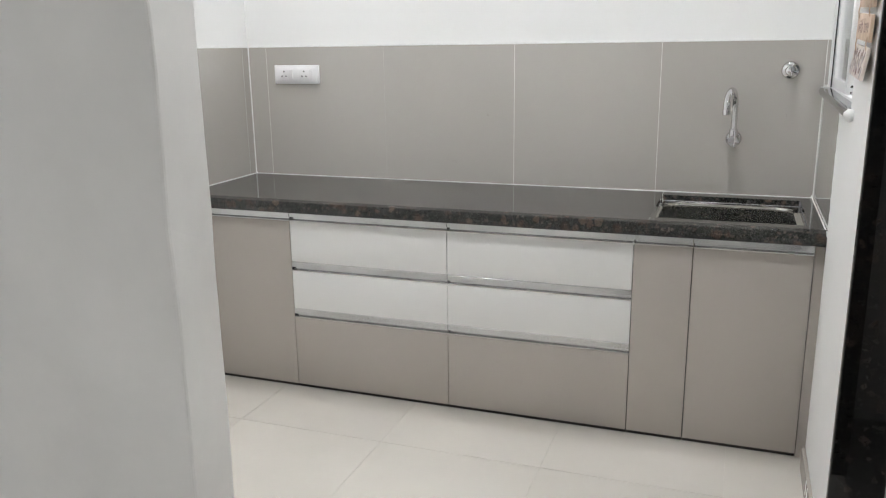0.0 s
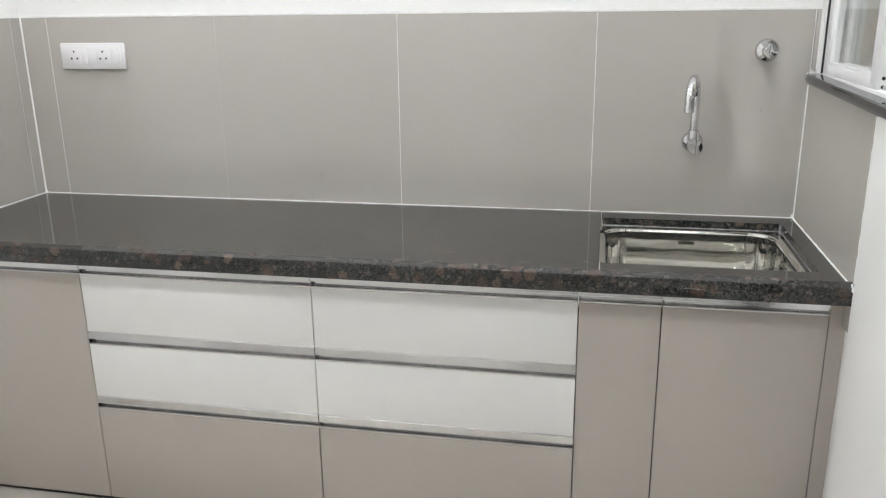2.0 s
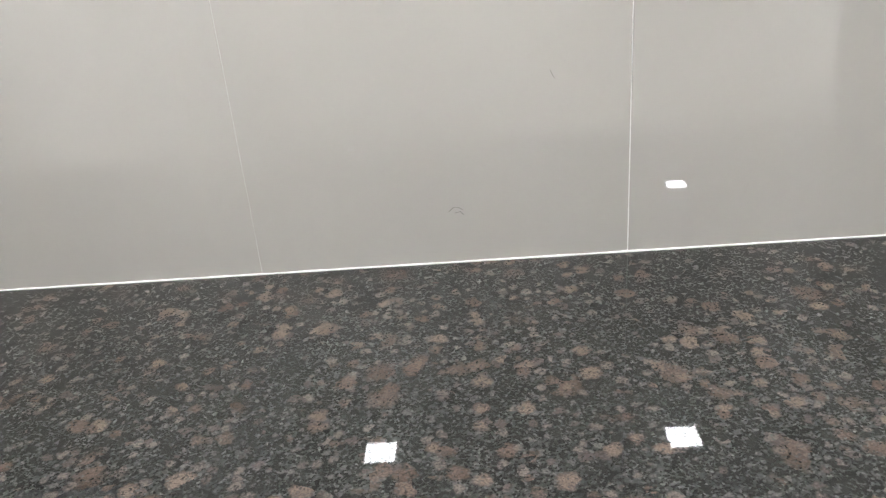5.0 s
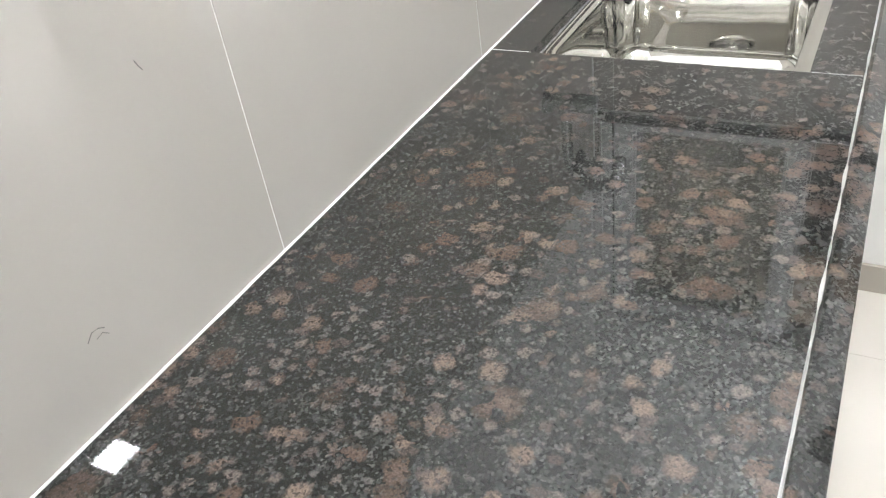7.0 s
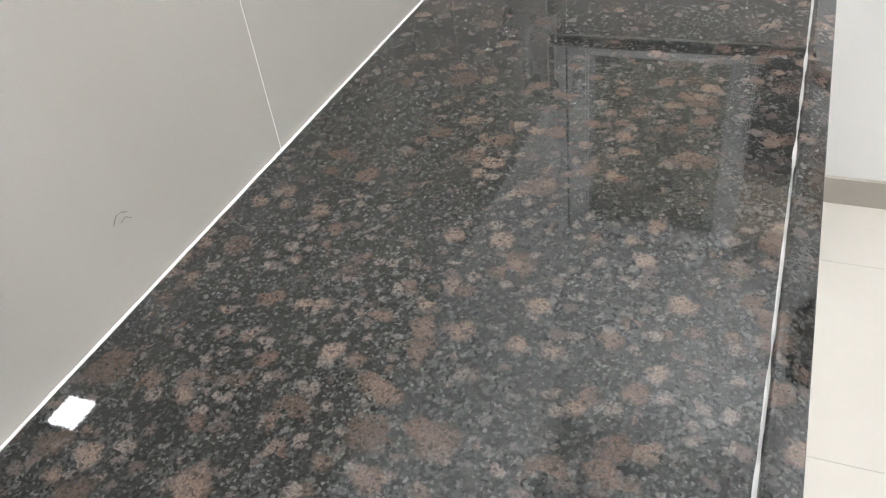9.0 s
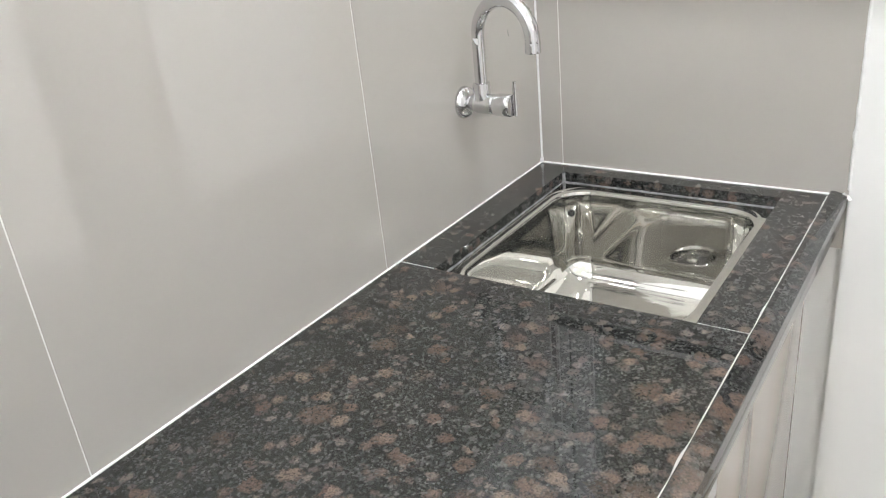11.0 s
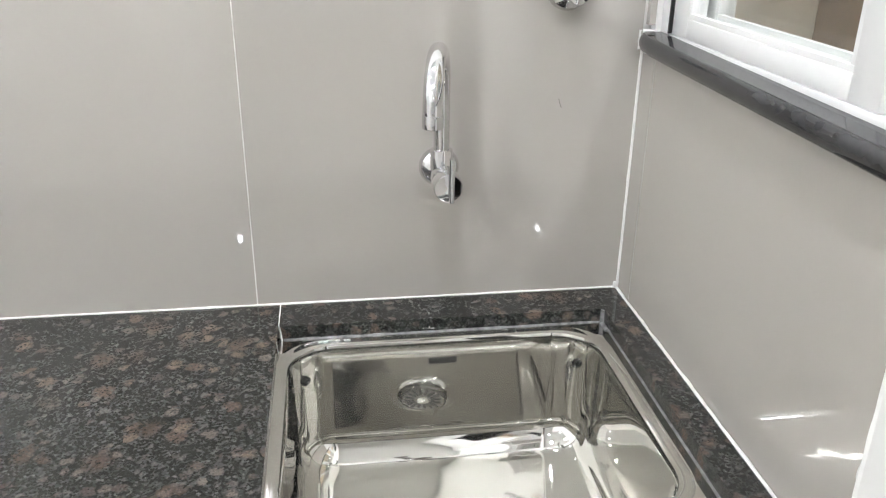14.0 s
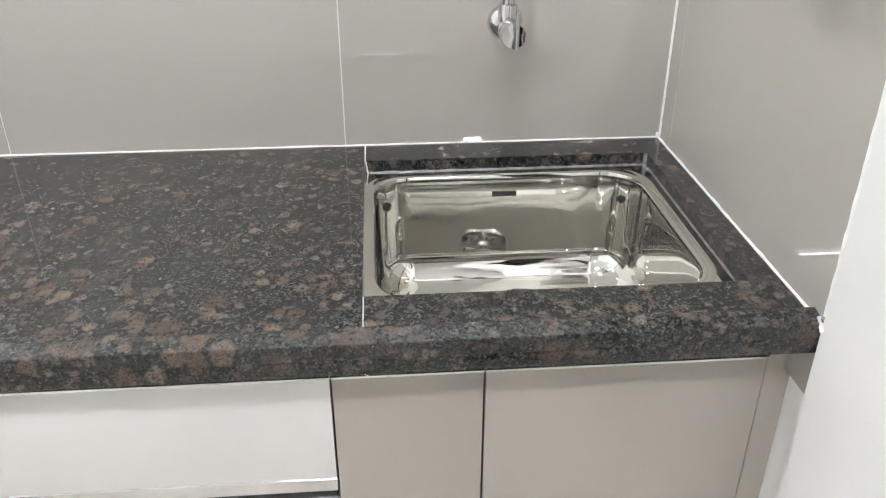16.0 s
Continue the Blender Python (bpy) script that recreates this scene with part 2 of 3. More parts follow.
def tube(bm, pts, r, seg=18):
    pts = [Vector(p) for p in pts]
    rings = []
    up = Vector((1, 0, 0))
    for i, p in enumerate(pts):
        t = (pts[min(i + 1, len(pts) - 1)] - pts[max(i - 1, 0)]).normalized()
        s = t.cross(up).normalized()
        u = s.cross(t).normalized()
        rr = r[i] if isinstance(r, (list, tuple)) else r
        rings.append([bm.verts.new(p + rr * (math.cos(a) * s + math.sin(a) * u)) for a in [2 * math.pi * k / seg for k in range(seg)]])
    for p, n in zip(rings, rings[1:]):
        for k in range(seg):
            bm.faces.new((p[k], p[(k + 1) % seg], n[(k + 1) % seg], n[k]))
    bm.faces.new(rings[0]), bm.faces.new(rings[-1])
    return bm


def extrude_profile(bm, profile, x0, x1, axis="x"):
    """A closed profile of (y, z) pairs drawn along x, or of (x, z) pairs along y."""
    def put(u, w, s):
        return bm.verts.new((s, u, w) if axis == "x" else (u, s, w))
    a = [put(u, w, x0) for u, w in profile]
    b = [put(u, w, x1) for u, w in profile]
    n = len(profile)
    for k in range(n):
        bm.faces.new((a[k], a[(k + 1) % n], b[(k + 1) % n], b[k]))
    bm.faces.new(a), bm.faces.new(b)
    return bm


def finish(bm, material, smooth=False, angle=35):
    bmesh.ops.recalc_face_normals(bm, faces=bm.faces)
    me = bpy.data.meshes.new("mesh")
    bm.to_mesh(me)
    bm.free()
    me.materials.append(material)
    if smooth:
        me.polygons.foreach_set("use_smooth", [True] * len(me.polygons))
        me.set_sharp_from_angle(angle=radians(angle))
    return me


def part(name, bm, material, parent, label="", smooth=False):
    """One mesh object under a thing or a part; bm is in world coordinates."""
    me = finish(bm, material, smooth)
    me.name = name
    ob = new(name, me)
    if parent is not None:
        ob.parent = parent
        off = Vector((0, 0, 0))
        p = parent
        while p is not None:
            off += p.location
            p = p.parent
        me.transform(Matrix.Translation(-off))
    if label:
        tagged(ob, label=label)
    return ob


def thing(name, base, label, category, group="", kind=""):
    ob = new(name)
    ob.location = base
    ob.empty_display_size = 0.1
    return tagged(ob, label, category, group, kind)


def solid(name, bm, material, label, category, kind="", group="", smooth=False):
    return tagged(part(name, bm, material, None, smooth=smooth), label, category, group, kind)


# ---------------------------------------------------------------- structure
X0, Y0 = -2.2, -8.5      # the outer room's far corner
XE = 4.6
PY0, PY1 = -2.587, -2.464   # partition between kitchen and outer room
PX = 1.53
GROUTBED = 0.003

floor = solid("floor", boxes((X0 - 0.1, 2.605, Y0 - 0.1, 0.12, -0.12, -0.0016), (2.605, XE + 0.1, Y0 - 0.1, PY1, -0.12, -0.0016)), M_FLOORGAP, "cream glossy vitrified tile floor with fine joints", "floor", "structure")
floor_utility = solid("floor_utility", boxes((2.605, XE, PY1, 0.12, -0.12, -0.004)), M_DARKFLOOR, "dark grey matt floor of the utility room", "floor", "structure")
ceiling = solid("ceiling", boxes((X0 - 0.1, XE + 0.1, Y0 - 0.1, 0.12, CEIL, CEIL + 0.12)), M_CEIL, "plain white painted ceiling", "ceiling", "structure")
wall_north = solid("wall_north", boxes((-0.15, XE + 0.1, 0.010, 0.14, -0.004, CEIL)), M_WALL, "white painted wall above a greige tiled splashback", "wall", "structure")
wall_west = solid("wall_west", boxes((-0.14, -0.016, -0.642, 0.010, -0.004, CEIL), (-0.14, -0.004, PY1, -0.642, -0.004, CEIL)), M_WALL, "white painted side wall with tiled splashback", "wall", "structure")
WY = -0.885     # far end of the window opening
DY0, DY1 = -1.985, -1.30   # doorway to the utility room
wall_east = solid("wall_east", boxes(
    (2.495, 2.605, -0.642, 0.010, -0.004, 1.205),
    (2.482, 2.605, DY1, -0.642, -0.004, 1.1905),
    (2.482, 2.605, DY1, WY, 1.1905, 1.885),
    (2.495, 2.605, -0.016, 0.010, 1.205, 1.885),
    (2.495, 2.605, -0.642, 0.010, 1.885, CEIL),
    (2.482, 2.605, DY1, -0.642, 1.885, CEIL),
    (2.482, 2.605, DY0, DY1, 2.08, CEIL),
    (2.482, 2.605, PY0, DY0, -0.004, CEIL)), M_WALL, "white painted wall with window and doorway openings", "wall", "structure")

# partition with a hand-worn, slightly wavy plaster edge
bm = bmesh.new()
box(bm, X0, PX, PY0, PY1, -0.004, CEIL)
bmesh.ops.subdivide_edges(bm, edges=[e for e in bm.edges if abs(e.verts[0].co.z - e.verts[1].co.z) > 1], cuts=60)
ends = [e for e in bm.edges if all(abs(v.co.x - PX) < 1e-4 for v in e.verts) and abs(e.verts[0].co.z - e.verts[1].co.z) > 0.01 and abs(e.verts[0].co.y - e.verts[1].co.y) < 1e-4]
bmesh.ops.bevel(bm, geom=ends, offset=0.004, segments=2, affect="EDGES", profile=0.5)
for v in bm.verts:
    if v.co.x > PX - 0.02:
        s = 1 if v.co.y < (PY0 + PY1) / 2 else -1
        v.co.x += 0.004 * noise.noise((0, s * 3.1, v.co.z * 7)) + (0.013 if s > 0 else -0.012)
        v.co.y += 0.002 * noise.noise((5, s, v.co.z * 9))
wall_partition = solid("wall_partition", bm, M_ROUGH_WALL, "off-white plastered wall end with worn uneven edge", "wall", "structure")

wall_outer = solid("wall_outer", boxes((X0 - 0.12, X0, Y0, 0.0, -0.004, CEIL), (XE, XE + 0.12, Y0, 0.01, -0.004, CEIL), (X0 - 0.12, XE + 0.12, Y0 - 0.12, Y0, -0.004, CEIL), (2.605, XE, PY0, PY1, -0.004, CEIL)), M_WALL, "plain white walls closing the outer room", "wall", "structure")
wall_utility = solid("wall_utility", boxes((2.605, XE, 0.0, 0.008, -0.004, CEIL), (3.27, 3.37, PY1, 0.0, -0.004, 1.05), (3.27, 3.37, -0.43, 0.0, 1.05, CEIL), (3.27, 3.37, PY1, -1.7, 1.05, CEIL), (3.27, 3.37, -1.7, -0.43, 2.12, CEIL)), M_BEIGE, "beige painted walls of the utility room", "wall", "structure")
baseboard_utility = solid("baseboard_utility", boxes((2.606, 3.268, -0.010, -0.001, 0, 0.085), (3.258, 3.269, PY1 + 0.01, -0.011, 0, 0.085)), M_SKIRTDARK, "dark grey skirting of the utility room", "baseboard", "structure")

baseboard_east = solid("baseboard_east", boxes((2.470, 2.4815, DY1 + 0.012, -0.650, 0, 0.078), bevel=0.0015), M_SKIRT, "greige tile skirting with chipped white joint", "baseboard", "structure")
baseboard_west = solid("baseboard_west", boxes((-0.0035, 0.008, PY1 + 0.02, -0.650, 0, 0.078), bevel=0.0015), M_SKIRT, "greige tile skirting along the white wall", "baseboard", "structure")
for yy in (-0.885, -0.93):
    part("joint", boxes((2.4685, 2.4705, yy - 0.002, yy + 0.002, 0.03, 0.077)), M_CAULK, baseboard_east)

# doorway lining of polished black stone
door_lining = thing("door_lining", (2.545, (DY0 + DY1) / 2, 0), "polished black granite doorway lining with a steel strike plate", "door frame", kind="structure")
part("jamb", boxes((2.474, 2.612, DY1 - 0.018, DY1 + 0.006, 0, 2.085), bevel=0.003), M_JAMB, door_lining)
part("jamb", boxes((2.474, 2.612, DY0 - 0.006, DY0 + 0.018, 0, 2.085), bevel=0.003), M_JAMB, door_lining)
part("head", boxes((2.474, 2.612, DY0 + 0.018, DY1 - 0.018, 2.062, 2.085), bevel=0.003), M_JAMB, door_lining)
JF = DY1 - 0.018
bm = boxes((2.558, 2.584, JF - 0.0022, JF, 0.965, 1.058))
box(bm, 2.584, 2.6115, JF - 0.0022, JF, 0.988, 1.037)
strike = part("strike_plate", bm, M_STRIKE, door_lining, "brushed steel strike plate with latch hole")
part("latch_hole", boxes((2.563, 2.578, JF - 0.0030, JF - 0.0022, 0.990, 1.034)), M_DARKSTEEL, strike)
part("latch_tongue", boxes((2.570, 2.577, JF - 0.0040, JF - 0.0030, 0.995, 1.022), bevel=0.0004), M_STEEL, strike)
for z in (0.972, 1.050):
    part("screw", lathe(bmesh.new(), (2.571, JF - 0.0022, z), (0, -1, 0), [(0.0045, 0), (0.0038, 0.0009), (0.001, 0.0006)], 12), M_STEEL, strike)

# tiled dado's top trim
trim = solid("trim_splashback", boxes((-0.0155, 2.488, 0.0005, 0.0095, 1.4045, 1.4115), (-0.0155, -0.0065, -0.640, -0.001, 1.4045, 1.4115), bevel=0.001), M_CAULK, "thin white finishing bead on top of the tiles", "trim", "structure")


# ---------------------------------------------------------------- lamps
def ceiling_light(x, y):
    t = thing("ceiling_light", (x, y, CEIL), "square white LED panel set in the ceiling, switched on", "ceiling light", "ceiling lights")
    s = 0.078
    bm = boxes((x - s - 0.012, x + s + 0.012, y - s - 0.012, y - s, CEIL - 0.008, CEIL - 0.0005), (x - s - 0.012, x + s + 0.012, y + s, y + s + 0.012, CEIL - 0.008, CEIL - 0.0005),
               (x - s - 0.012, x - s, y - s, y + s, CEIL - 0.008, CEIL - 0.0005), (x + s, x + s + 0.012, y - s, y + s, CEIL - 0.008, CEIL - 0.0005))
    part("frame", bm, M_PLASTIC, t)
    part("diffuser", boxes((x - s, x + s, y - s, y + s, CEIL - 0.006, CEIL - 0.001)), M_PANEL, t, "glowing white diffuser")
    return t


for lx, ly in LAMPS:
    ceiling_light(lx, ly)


# ---------------------------------------------------------------- base cabinets
FY = -0.586          # cabinet front plane
FT = 0.018
BOT = 0.016
TOPF = 0.722         # top of the fronts under the first rail


def rail(x0, x1, z, parent):
    """An aluminium finger-pull: sloping upper band, dark groove, thin front lip. z is the top of the front below it."""
    y = FY
    prof = [(y + 0.016, z + 0.001), (y - 0.0025, z + 0.001), (y - 0.003, z + 0.0045), (y - 0.0005, z + 0.0058), (y + 0.0125, z + 0.0075),
            (y + 0.0130, z + 0.0135), (y - 0.0005, z + 0.0170), (y - 0.0002, z + 0.0190), (y + 0.0015, z + 0.0352), (y + 0.0030, z + 0.0374), (y + 0.016, z + 0.0376)]
    r = part("finger_pull", extrude_profile(bmesh.new(), prof, x0 + 0.0012, x1 - 0.0012), M_ALU, parent, "brushed aluminium finger-pull rail")
    part("end_cap", boxes((x0 + 0.0012, x0 + 0.0042, y - 0.0005, y + 0.010, z + 0.003, z + 0.017)), M_DARKSTEEL, r)
    return r


def front(name, x0, x1, z0, z1, material, parent, label):
    return part(name, boxes((x0 + 0.0014, x1 - 0.0014, FY, FY + FT, z0, z1), bevel=0.0012), material, parent, label, smooth=True)


def carcass(x0, x1, parent):
    bm = boxes((x0 + 0.001, x1 - 0.001, FY + FT + 0.001, -0.012, 0.0, 0.755 if x1 < 1.8 else 0.50))
    part("carcass", bm, M_CARCASS, parent)
    part("plinth", boxes((x0 + 0.001, x1 - 0.001, FY + 0.012, FY + FT, 0.0, BOT - 0.003)), M_DARK, parent)


def drawer_unit(x0, x1):
    t = thing("drawer_cabinet", ((x0 + x1) / 2, -0.3, 0), "drawer base cabinet with two white fronts over a deep greige one", "cabinet", "kitchen base cabinets")
    carcass(x0, x1, t)
    front("drawer_front", x0, x1, 0.553, TOPF, M_WHITE, t, "glossy white shallow drawer front")
    front("drawer_front", x0, x1, 0.352, 0.514, M_WHITE, t, "glossy white shallow drawer front")
    front("drawer_front", x0, x1, BOT, 0.313, M_GREIGE, t, "glossy greige deep drawer front")
    for z in (TOPF, 0.514, 0.313):
        rail(x0, x1, z, t)


def door_unit(x0, x1, what):
    t = thing("door_cabinet", ((x0 + x1) / 2, -0.3, 0), what, "cabinet", "kitchen base cabinets")
    carcass(x0, x1, t)
    front("door", x0, x1, BOT, TOPF, M_GREIGE, t, "glossy greige cabinet door")
    rail(x0, x1, TOPF, t)


def filler(x0, x1):
    return solid("filler_panel", boxes((x0, x1, FY + 0.004, FY + FT + 0.004, 0.0, 0.752), bevel=0.001), M_GREIGE, "narrow greige filler strip between cabinet and wall", "filler panel", group="filler panels")


filler(-0.0155, 0.040)
door_unit(0.041, 0.511, "tall greige single-door base cabinet beside the side wall")
drawer_unit(0.511, 1.187)
drawer_unit(1.187, 1.880)
door_unit(1.880, 2.079, "narrow greige pull-out base cabinet")
door_unit(2.079, 2.457, "greige base cabinet under the sink")
filler(2.458, 2.4945)

# ---------------------------------------------------------------- worktop
JX = 1.926
SX0, SX1, SY0, SY1 = 1.930, 2.437, -0.531, -0.076     # sink cut-out
WB = -0.0008
worktop = thing("worktop", (1.24, -0.3, H), "polished dark brown-speckled granite worktop with a raised front lip", "worktop")


part("slab", boxes((-0.0055, JX - 0.001, -0.612, WB, H - 0.02, H)), M_GRANITE, worktop)
T2 = H - 0.022         # the stone is doubled round the sink
for piece in ((JX + 0.001, 2.483, SY1, WB), (SX1, 2.483, SY0, SY1 - 0.0004), (JX + 0.001, 2.483, -0.6082, SY0 - 0.0004)):
    part("slab", boxes((*piece, T2, H)), M_GRANITE, worktop)
part("slab_edge", boxes((JX - 0.030, JX - 0.001, SY0, SY1, T2, H - 0.0205)), M_GRANITE, worktop)


def lip_profile():
    """The strip along the front: a rounded crown at the back, falling to a sharp front arris."""
    pts = [(-0.6084, H - 0.0215), (-0.6084, H + 0.0030), (-0.6092, H + 0.0052), (-0.6110, H + 0.0066), (-0.6140, H + 0.0070), (-0.6185, H + 0.0064), (-0.6384, H + 0.0014), (-0.6393, H + 0.0004), (-0.6397, H - 0.0014)]
    pts += [(-0.6397, H - 0.0180), (-0.6392, H - 0.0210), (-0.638, H - 0.0215)]
    return pts


bm = extrude_profile(bmesh.new(), lip_profile(), -0.0035, 2.490)
part("front_lip", bm, M_GRANITE, worktop)
part("apron", boxes((-0.0035, 2.488, -0.6390, -0.600, H - 0.0435, H - 0.0218), bevel=0.0015), M_GRANITE, worktop, smooth=True)


def bead(parent, name, a, b, w, hgt, normal, wob=0.0012, n=70, seed=0.0):
    """A line of sealant from a to b, uneven along its length."""
    a, b = Vector(a), Vector(b)
    d = (b - a).normalized()
    nn = Vector(normal).normalized()
    s = d.cross(nn)
    bm = bmesh.new()
    rings = []
    for k in range(n + 1):
        p = a.lerp(b, k / n)
        f = 1 + wob / w * 2 * noise.noise((seed, k * 0.31, 0))
        f2 = 1 + wob / w * 2 * noise.noise((seed + 9, k * 0.27, 3))
        rings.append([bm.verts.new(p + q) for q in (-s * w * 0.5 * f, -s * w * 0.3 + nn * hgt * f2, s * w * 0.3 + nn * hgt, s * w * 0.5 * f2)])
    for p, q in zip(rings, rings[1:]):
        for k in range(3):
            bm.faces.new((p[k], p[k + 1], q[k + 1], q[k]))
        bm.faces.new((p[3], p[0], q[0], q[3]))
    bm.faces.new(rings[0]), bm.faces.new(rings[-1])
    return part(name, bm, M_CAULK, parent, smooth=True)


sealant = thing("sealant", (1.24, -0.004, H), "uneven white silicone bead round the worktop edge", "sealant")
bead(sealant, "bead", (-0.003, -0.002, H), (2.482, -0.0015, H), 0.0038, 0.0026, (0, -0.6, 1), 0.0012, 160)
bead(sealant, "bead", (-0.0035, -0.004, H), (-0.0035, -0.606, H), 0.005, 0.003, (0.6, 0, 1), 0.0012, 60, 4)
bead(sealant, "bead", (2.4815, -0.004, H), (2.4815, -0.640, H), 0.005, 0.003, (-0.6, 0, 1), 0.0014, 60, 7)
bead(sealant, "bead", (JX, -0.004, H - 0.001), (JX, SY1 + 0.002, H - 0.001), 0.0020, 0.0012, (0, 0, 1), 0.0006, 20, 2)
bead(sealant, "bead", (JX, SY0 - 0.002, H - 0.001), (JX, -0.606, H - 0.001), 0.0016, 0.0011, (0, 0, 1), 0.0006, 20, 3).data.materials[0] = M_LIPGROUT
lip_bead = bead(sealant, "bead", (0.02, -0.6070, H - 0.0003), (2.47, -0.6070, H - 0.0003), 0.0034, 0.0014, (0, 0.7, 1), 0.0030, 200, 11)
lip_bead.data.materials[0] = M_LIPGROUT
bead(sealant, "bead", (-0.0045, -0.0015, H + 0.002), (-0.0045, -0.0015, 1.403), 0.0065, 0.0022, (1, -1, 0), 0.0010, 90, 51)
bead(sealant, "bead", (2.4835, -0.0015, H + 0.002), (2.4835, -0.0015, 1.204), 0.0050, 0.0018, (-1, -1, 0), 0.0010, 70, 52)
bead(sealant, "corner_blob", (2.4785, -0.004, H), (2.4815, -0.001, H + 0.010), 0.009, 0.004, (-1, -1, 0.5), 0.003, 6, 21)
bead(sealant, "corner_blob", (-0.001, -0.004, H), (-0.003, -0.001, H + 0.009), 0.008, 0.0035, (1, -1, 0.5), 0.003, 6, 22)
bead(sealant, "corner_blob", (2.4815, -0.632, H + 0.006), (2.4815, -0.646, H - 0.008), 0.006, 0.0025, (-1, 0, 0.3), 0.003, 8, 23)

bead(sealant, "paint_edge", (2.4845, -0.6405, H + 0.012), (2.4845, -0.6405, 1.190), 0.007, 0.0035, (-1, -0.4, 0), 0.003, 50, 41)

bead(sealant, "corner_blob", (SX1 - 0.001, SY1 - 0.001, T2 - 0.001), (SX1 - 0.001, SY1 - 0.001, H - 0.001), 0.010, 0.004, (-1, -1, 0), 0.003, 8, 61).data.materials[0] = M_SMEAR
bead(sealant, "corner_blob", (SX1 - 0.004, SY1 - 0.030, T2 - 0.001), (SX1 - 0.004, SY1 - 0.006, T2 - 0.001), 0.009, 0.002, (-0.4, 0, 1), 0.003, 10, 62).data.materials[0] = M_SMEAR
bead(sealant, "corner_blob", (JX + 0.004, SY1 - 0.001, T2 - 0.001), (JX + 0.001, SY1 - 0.001, H - 0.001), 0.003, 0.001, (1, -1, 0), 0.0015, 8, 63)
# run of clear sealant under the stone's edge
bead(sealant, "bead", (JX + 0.006, SY1 - 0.0005, T2 - 0.001), (SX1 - 0.006, SY1 - 0.0005, T2 - 0.001), 0.0045, 0.0016, (0, -1, 0.6), 0.0022, 60, 64).data.materials[0] = M_SMEAR
bead(sealant, "bead", (SX1 - 0.0005, SY1 - 0.03, T2 - 0.001), (SX1 - 0.0005, SY0 + 0.004, T2 - 0.001), 0.0045, 0.0016, (-1, 0, 0.6), 0.0022, 60, 65).data.materials[0] = M_SMEAR

# ---------------------------------------------------------------- sink
sink = thing("kitchen_sink", (2.17, -0.30, 0.58), "polished stainless steel undermount sink with a rounded basin", "sink")


def rounded(cx, cy, hx, hy, r, z, n=9):
    pts = []
    for sx, sy, a0 in ((1, 1, 0), (-1, 1, 90), (-1, -1, 180), (1, -1, 270)):
        for k in range(n):
            a = radians(a0 + 90 * k / (n - 1))
            pts.append((cx + sx * (hx - r) + r * math.cos(a), cy + sy * (hy - r) + r * math.sin(a), z))
    return pts


def loft(bm, loops):
    rings = [[bm.verts.new(p) for p in l] for l in loops]
    n = len(rings[0])
    for a, b in zip(rings, rings[1:]):
        for k in range(n):
            bm.faces.new((a[k], a[(k + 1) % n], b[(k + 1) % n], b[k]))
    return rings


BX, BY = 2.174, -0.3005      # basin's middle
BHX, BHY = 0.232, 0.2015
ZR = T2 - 0.0012
ZB = 0.580
bm = bmesh.new()
loops = [rounded(BX + 0.008, BY - 0.002, 0.264, 0.238, 0.02, ZR), rounded(BX, BY, BHX + 0.019, BHY + 0.017, 0.074, ZR - 0.0002),
         rounded(BX, BY, BHX + 0.015, BHY + 0.014, 0.073, ZR - 0.0014), rounded(BX, BY, BHX + 0.010, BHY + 0.010, 0.072, ZR - 0.0010),
         rounded(BX, BY, BHX + 0.006, BHY + 0.006, 0.068, ZR - 0.0014), rounded(BX, BY, BHX + 0.002, BHY + 0.002, 0.065, ZR - 0.0034),
         rounded(BX, BY, BHX + 0.0003, BHY + 0.0003, 0.063, ZR - 0.007), rounded(BX, BY, BHX - 0.0004, BHY - 0.0004, 0.063, ZR - 0.012),
         rounded(BX, BY, BHX - 0.0009, BHY - 0.0009, 0.0627, ZR - 0.034), rounded(BX, BY, BHX - 0.0015, BHY - 0.0015, 0.0625, ZR - 0.06)]
R = 0.052
for k in range(9):
    a = radians(90 * k / 8)
    ins = 0.0036 + R * (1 - math.cos(a))
    loops.append(rounded(BX, BY, BHX - ins, BHY - ins, max(0.061 - ins * 0.45, 0.03), ZB + 0.006 + R * (1 - math.sin(a))))
DX, DY = 2.168, -0.296
for f, dz in ((0.72, 0.004), (0.45, 0.002)):
    loops.append(rounded(BX + (DX - BX) * (1 - f), BY + (DY - BY) * (1 - f), (BHX - 0.059) * f, (BHY - 0.059) * f, 0.04 * f + 0.01, ZB + dz))
n = len(loops[0])
circle = []
for p in loops[-1]:
    a = math.atan2(p[1] - DY, p[0] - DX)
    circle.append((DX + 0.058 * math.cos(a), DY + 0.058 * math.sin(a), ZB))
loops.append(circle)
loft(bm, loops[1:])
basin = part("basin", bm, M_STEEL, sink, smooth=True)
bm = bmesh.new()
loft(bm, [[(x, y, z - 0.0010) for x, y, z in loops[0]], loops[0], loops[1]])
part("rim_flange", bm, M_FLATSTEEL, sink, "flat polished steel rim under the stone")
bm = lathe(bmesh.new(), (DX, DY, ZB), (0, 0, 1), [(0.0585, -0.0004), (0.0570, 0.0012), (0.0545, 0.0016), (0.0500, 0.0002), (0.0450, -0.0010), (0.0425, -0.0025), (0.0415, -0.0060), (0.0405, -0.0200), (0.002, -0.0205)], 40, closed=False)
drain = part("drain", bm, M_DRAIN, sink, "round steel waste with a slotted strainer", smooth=True)
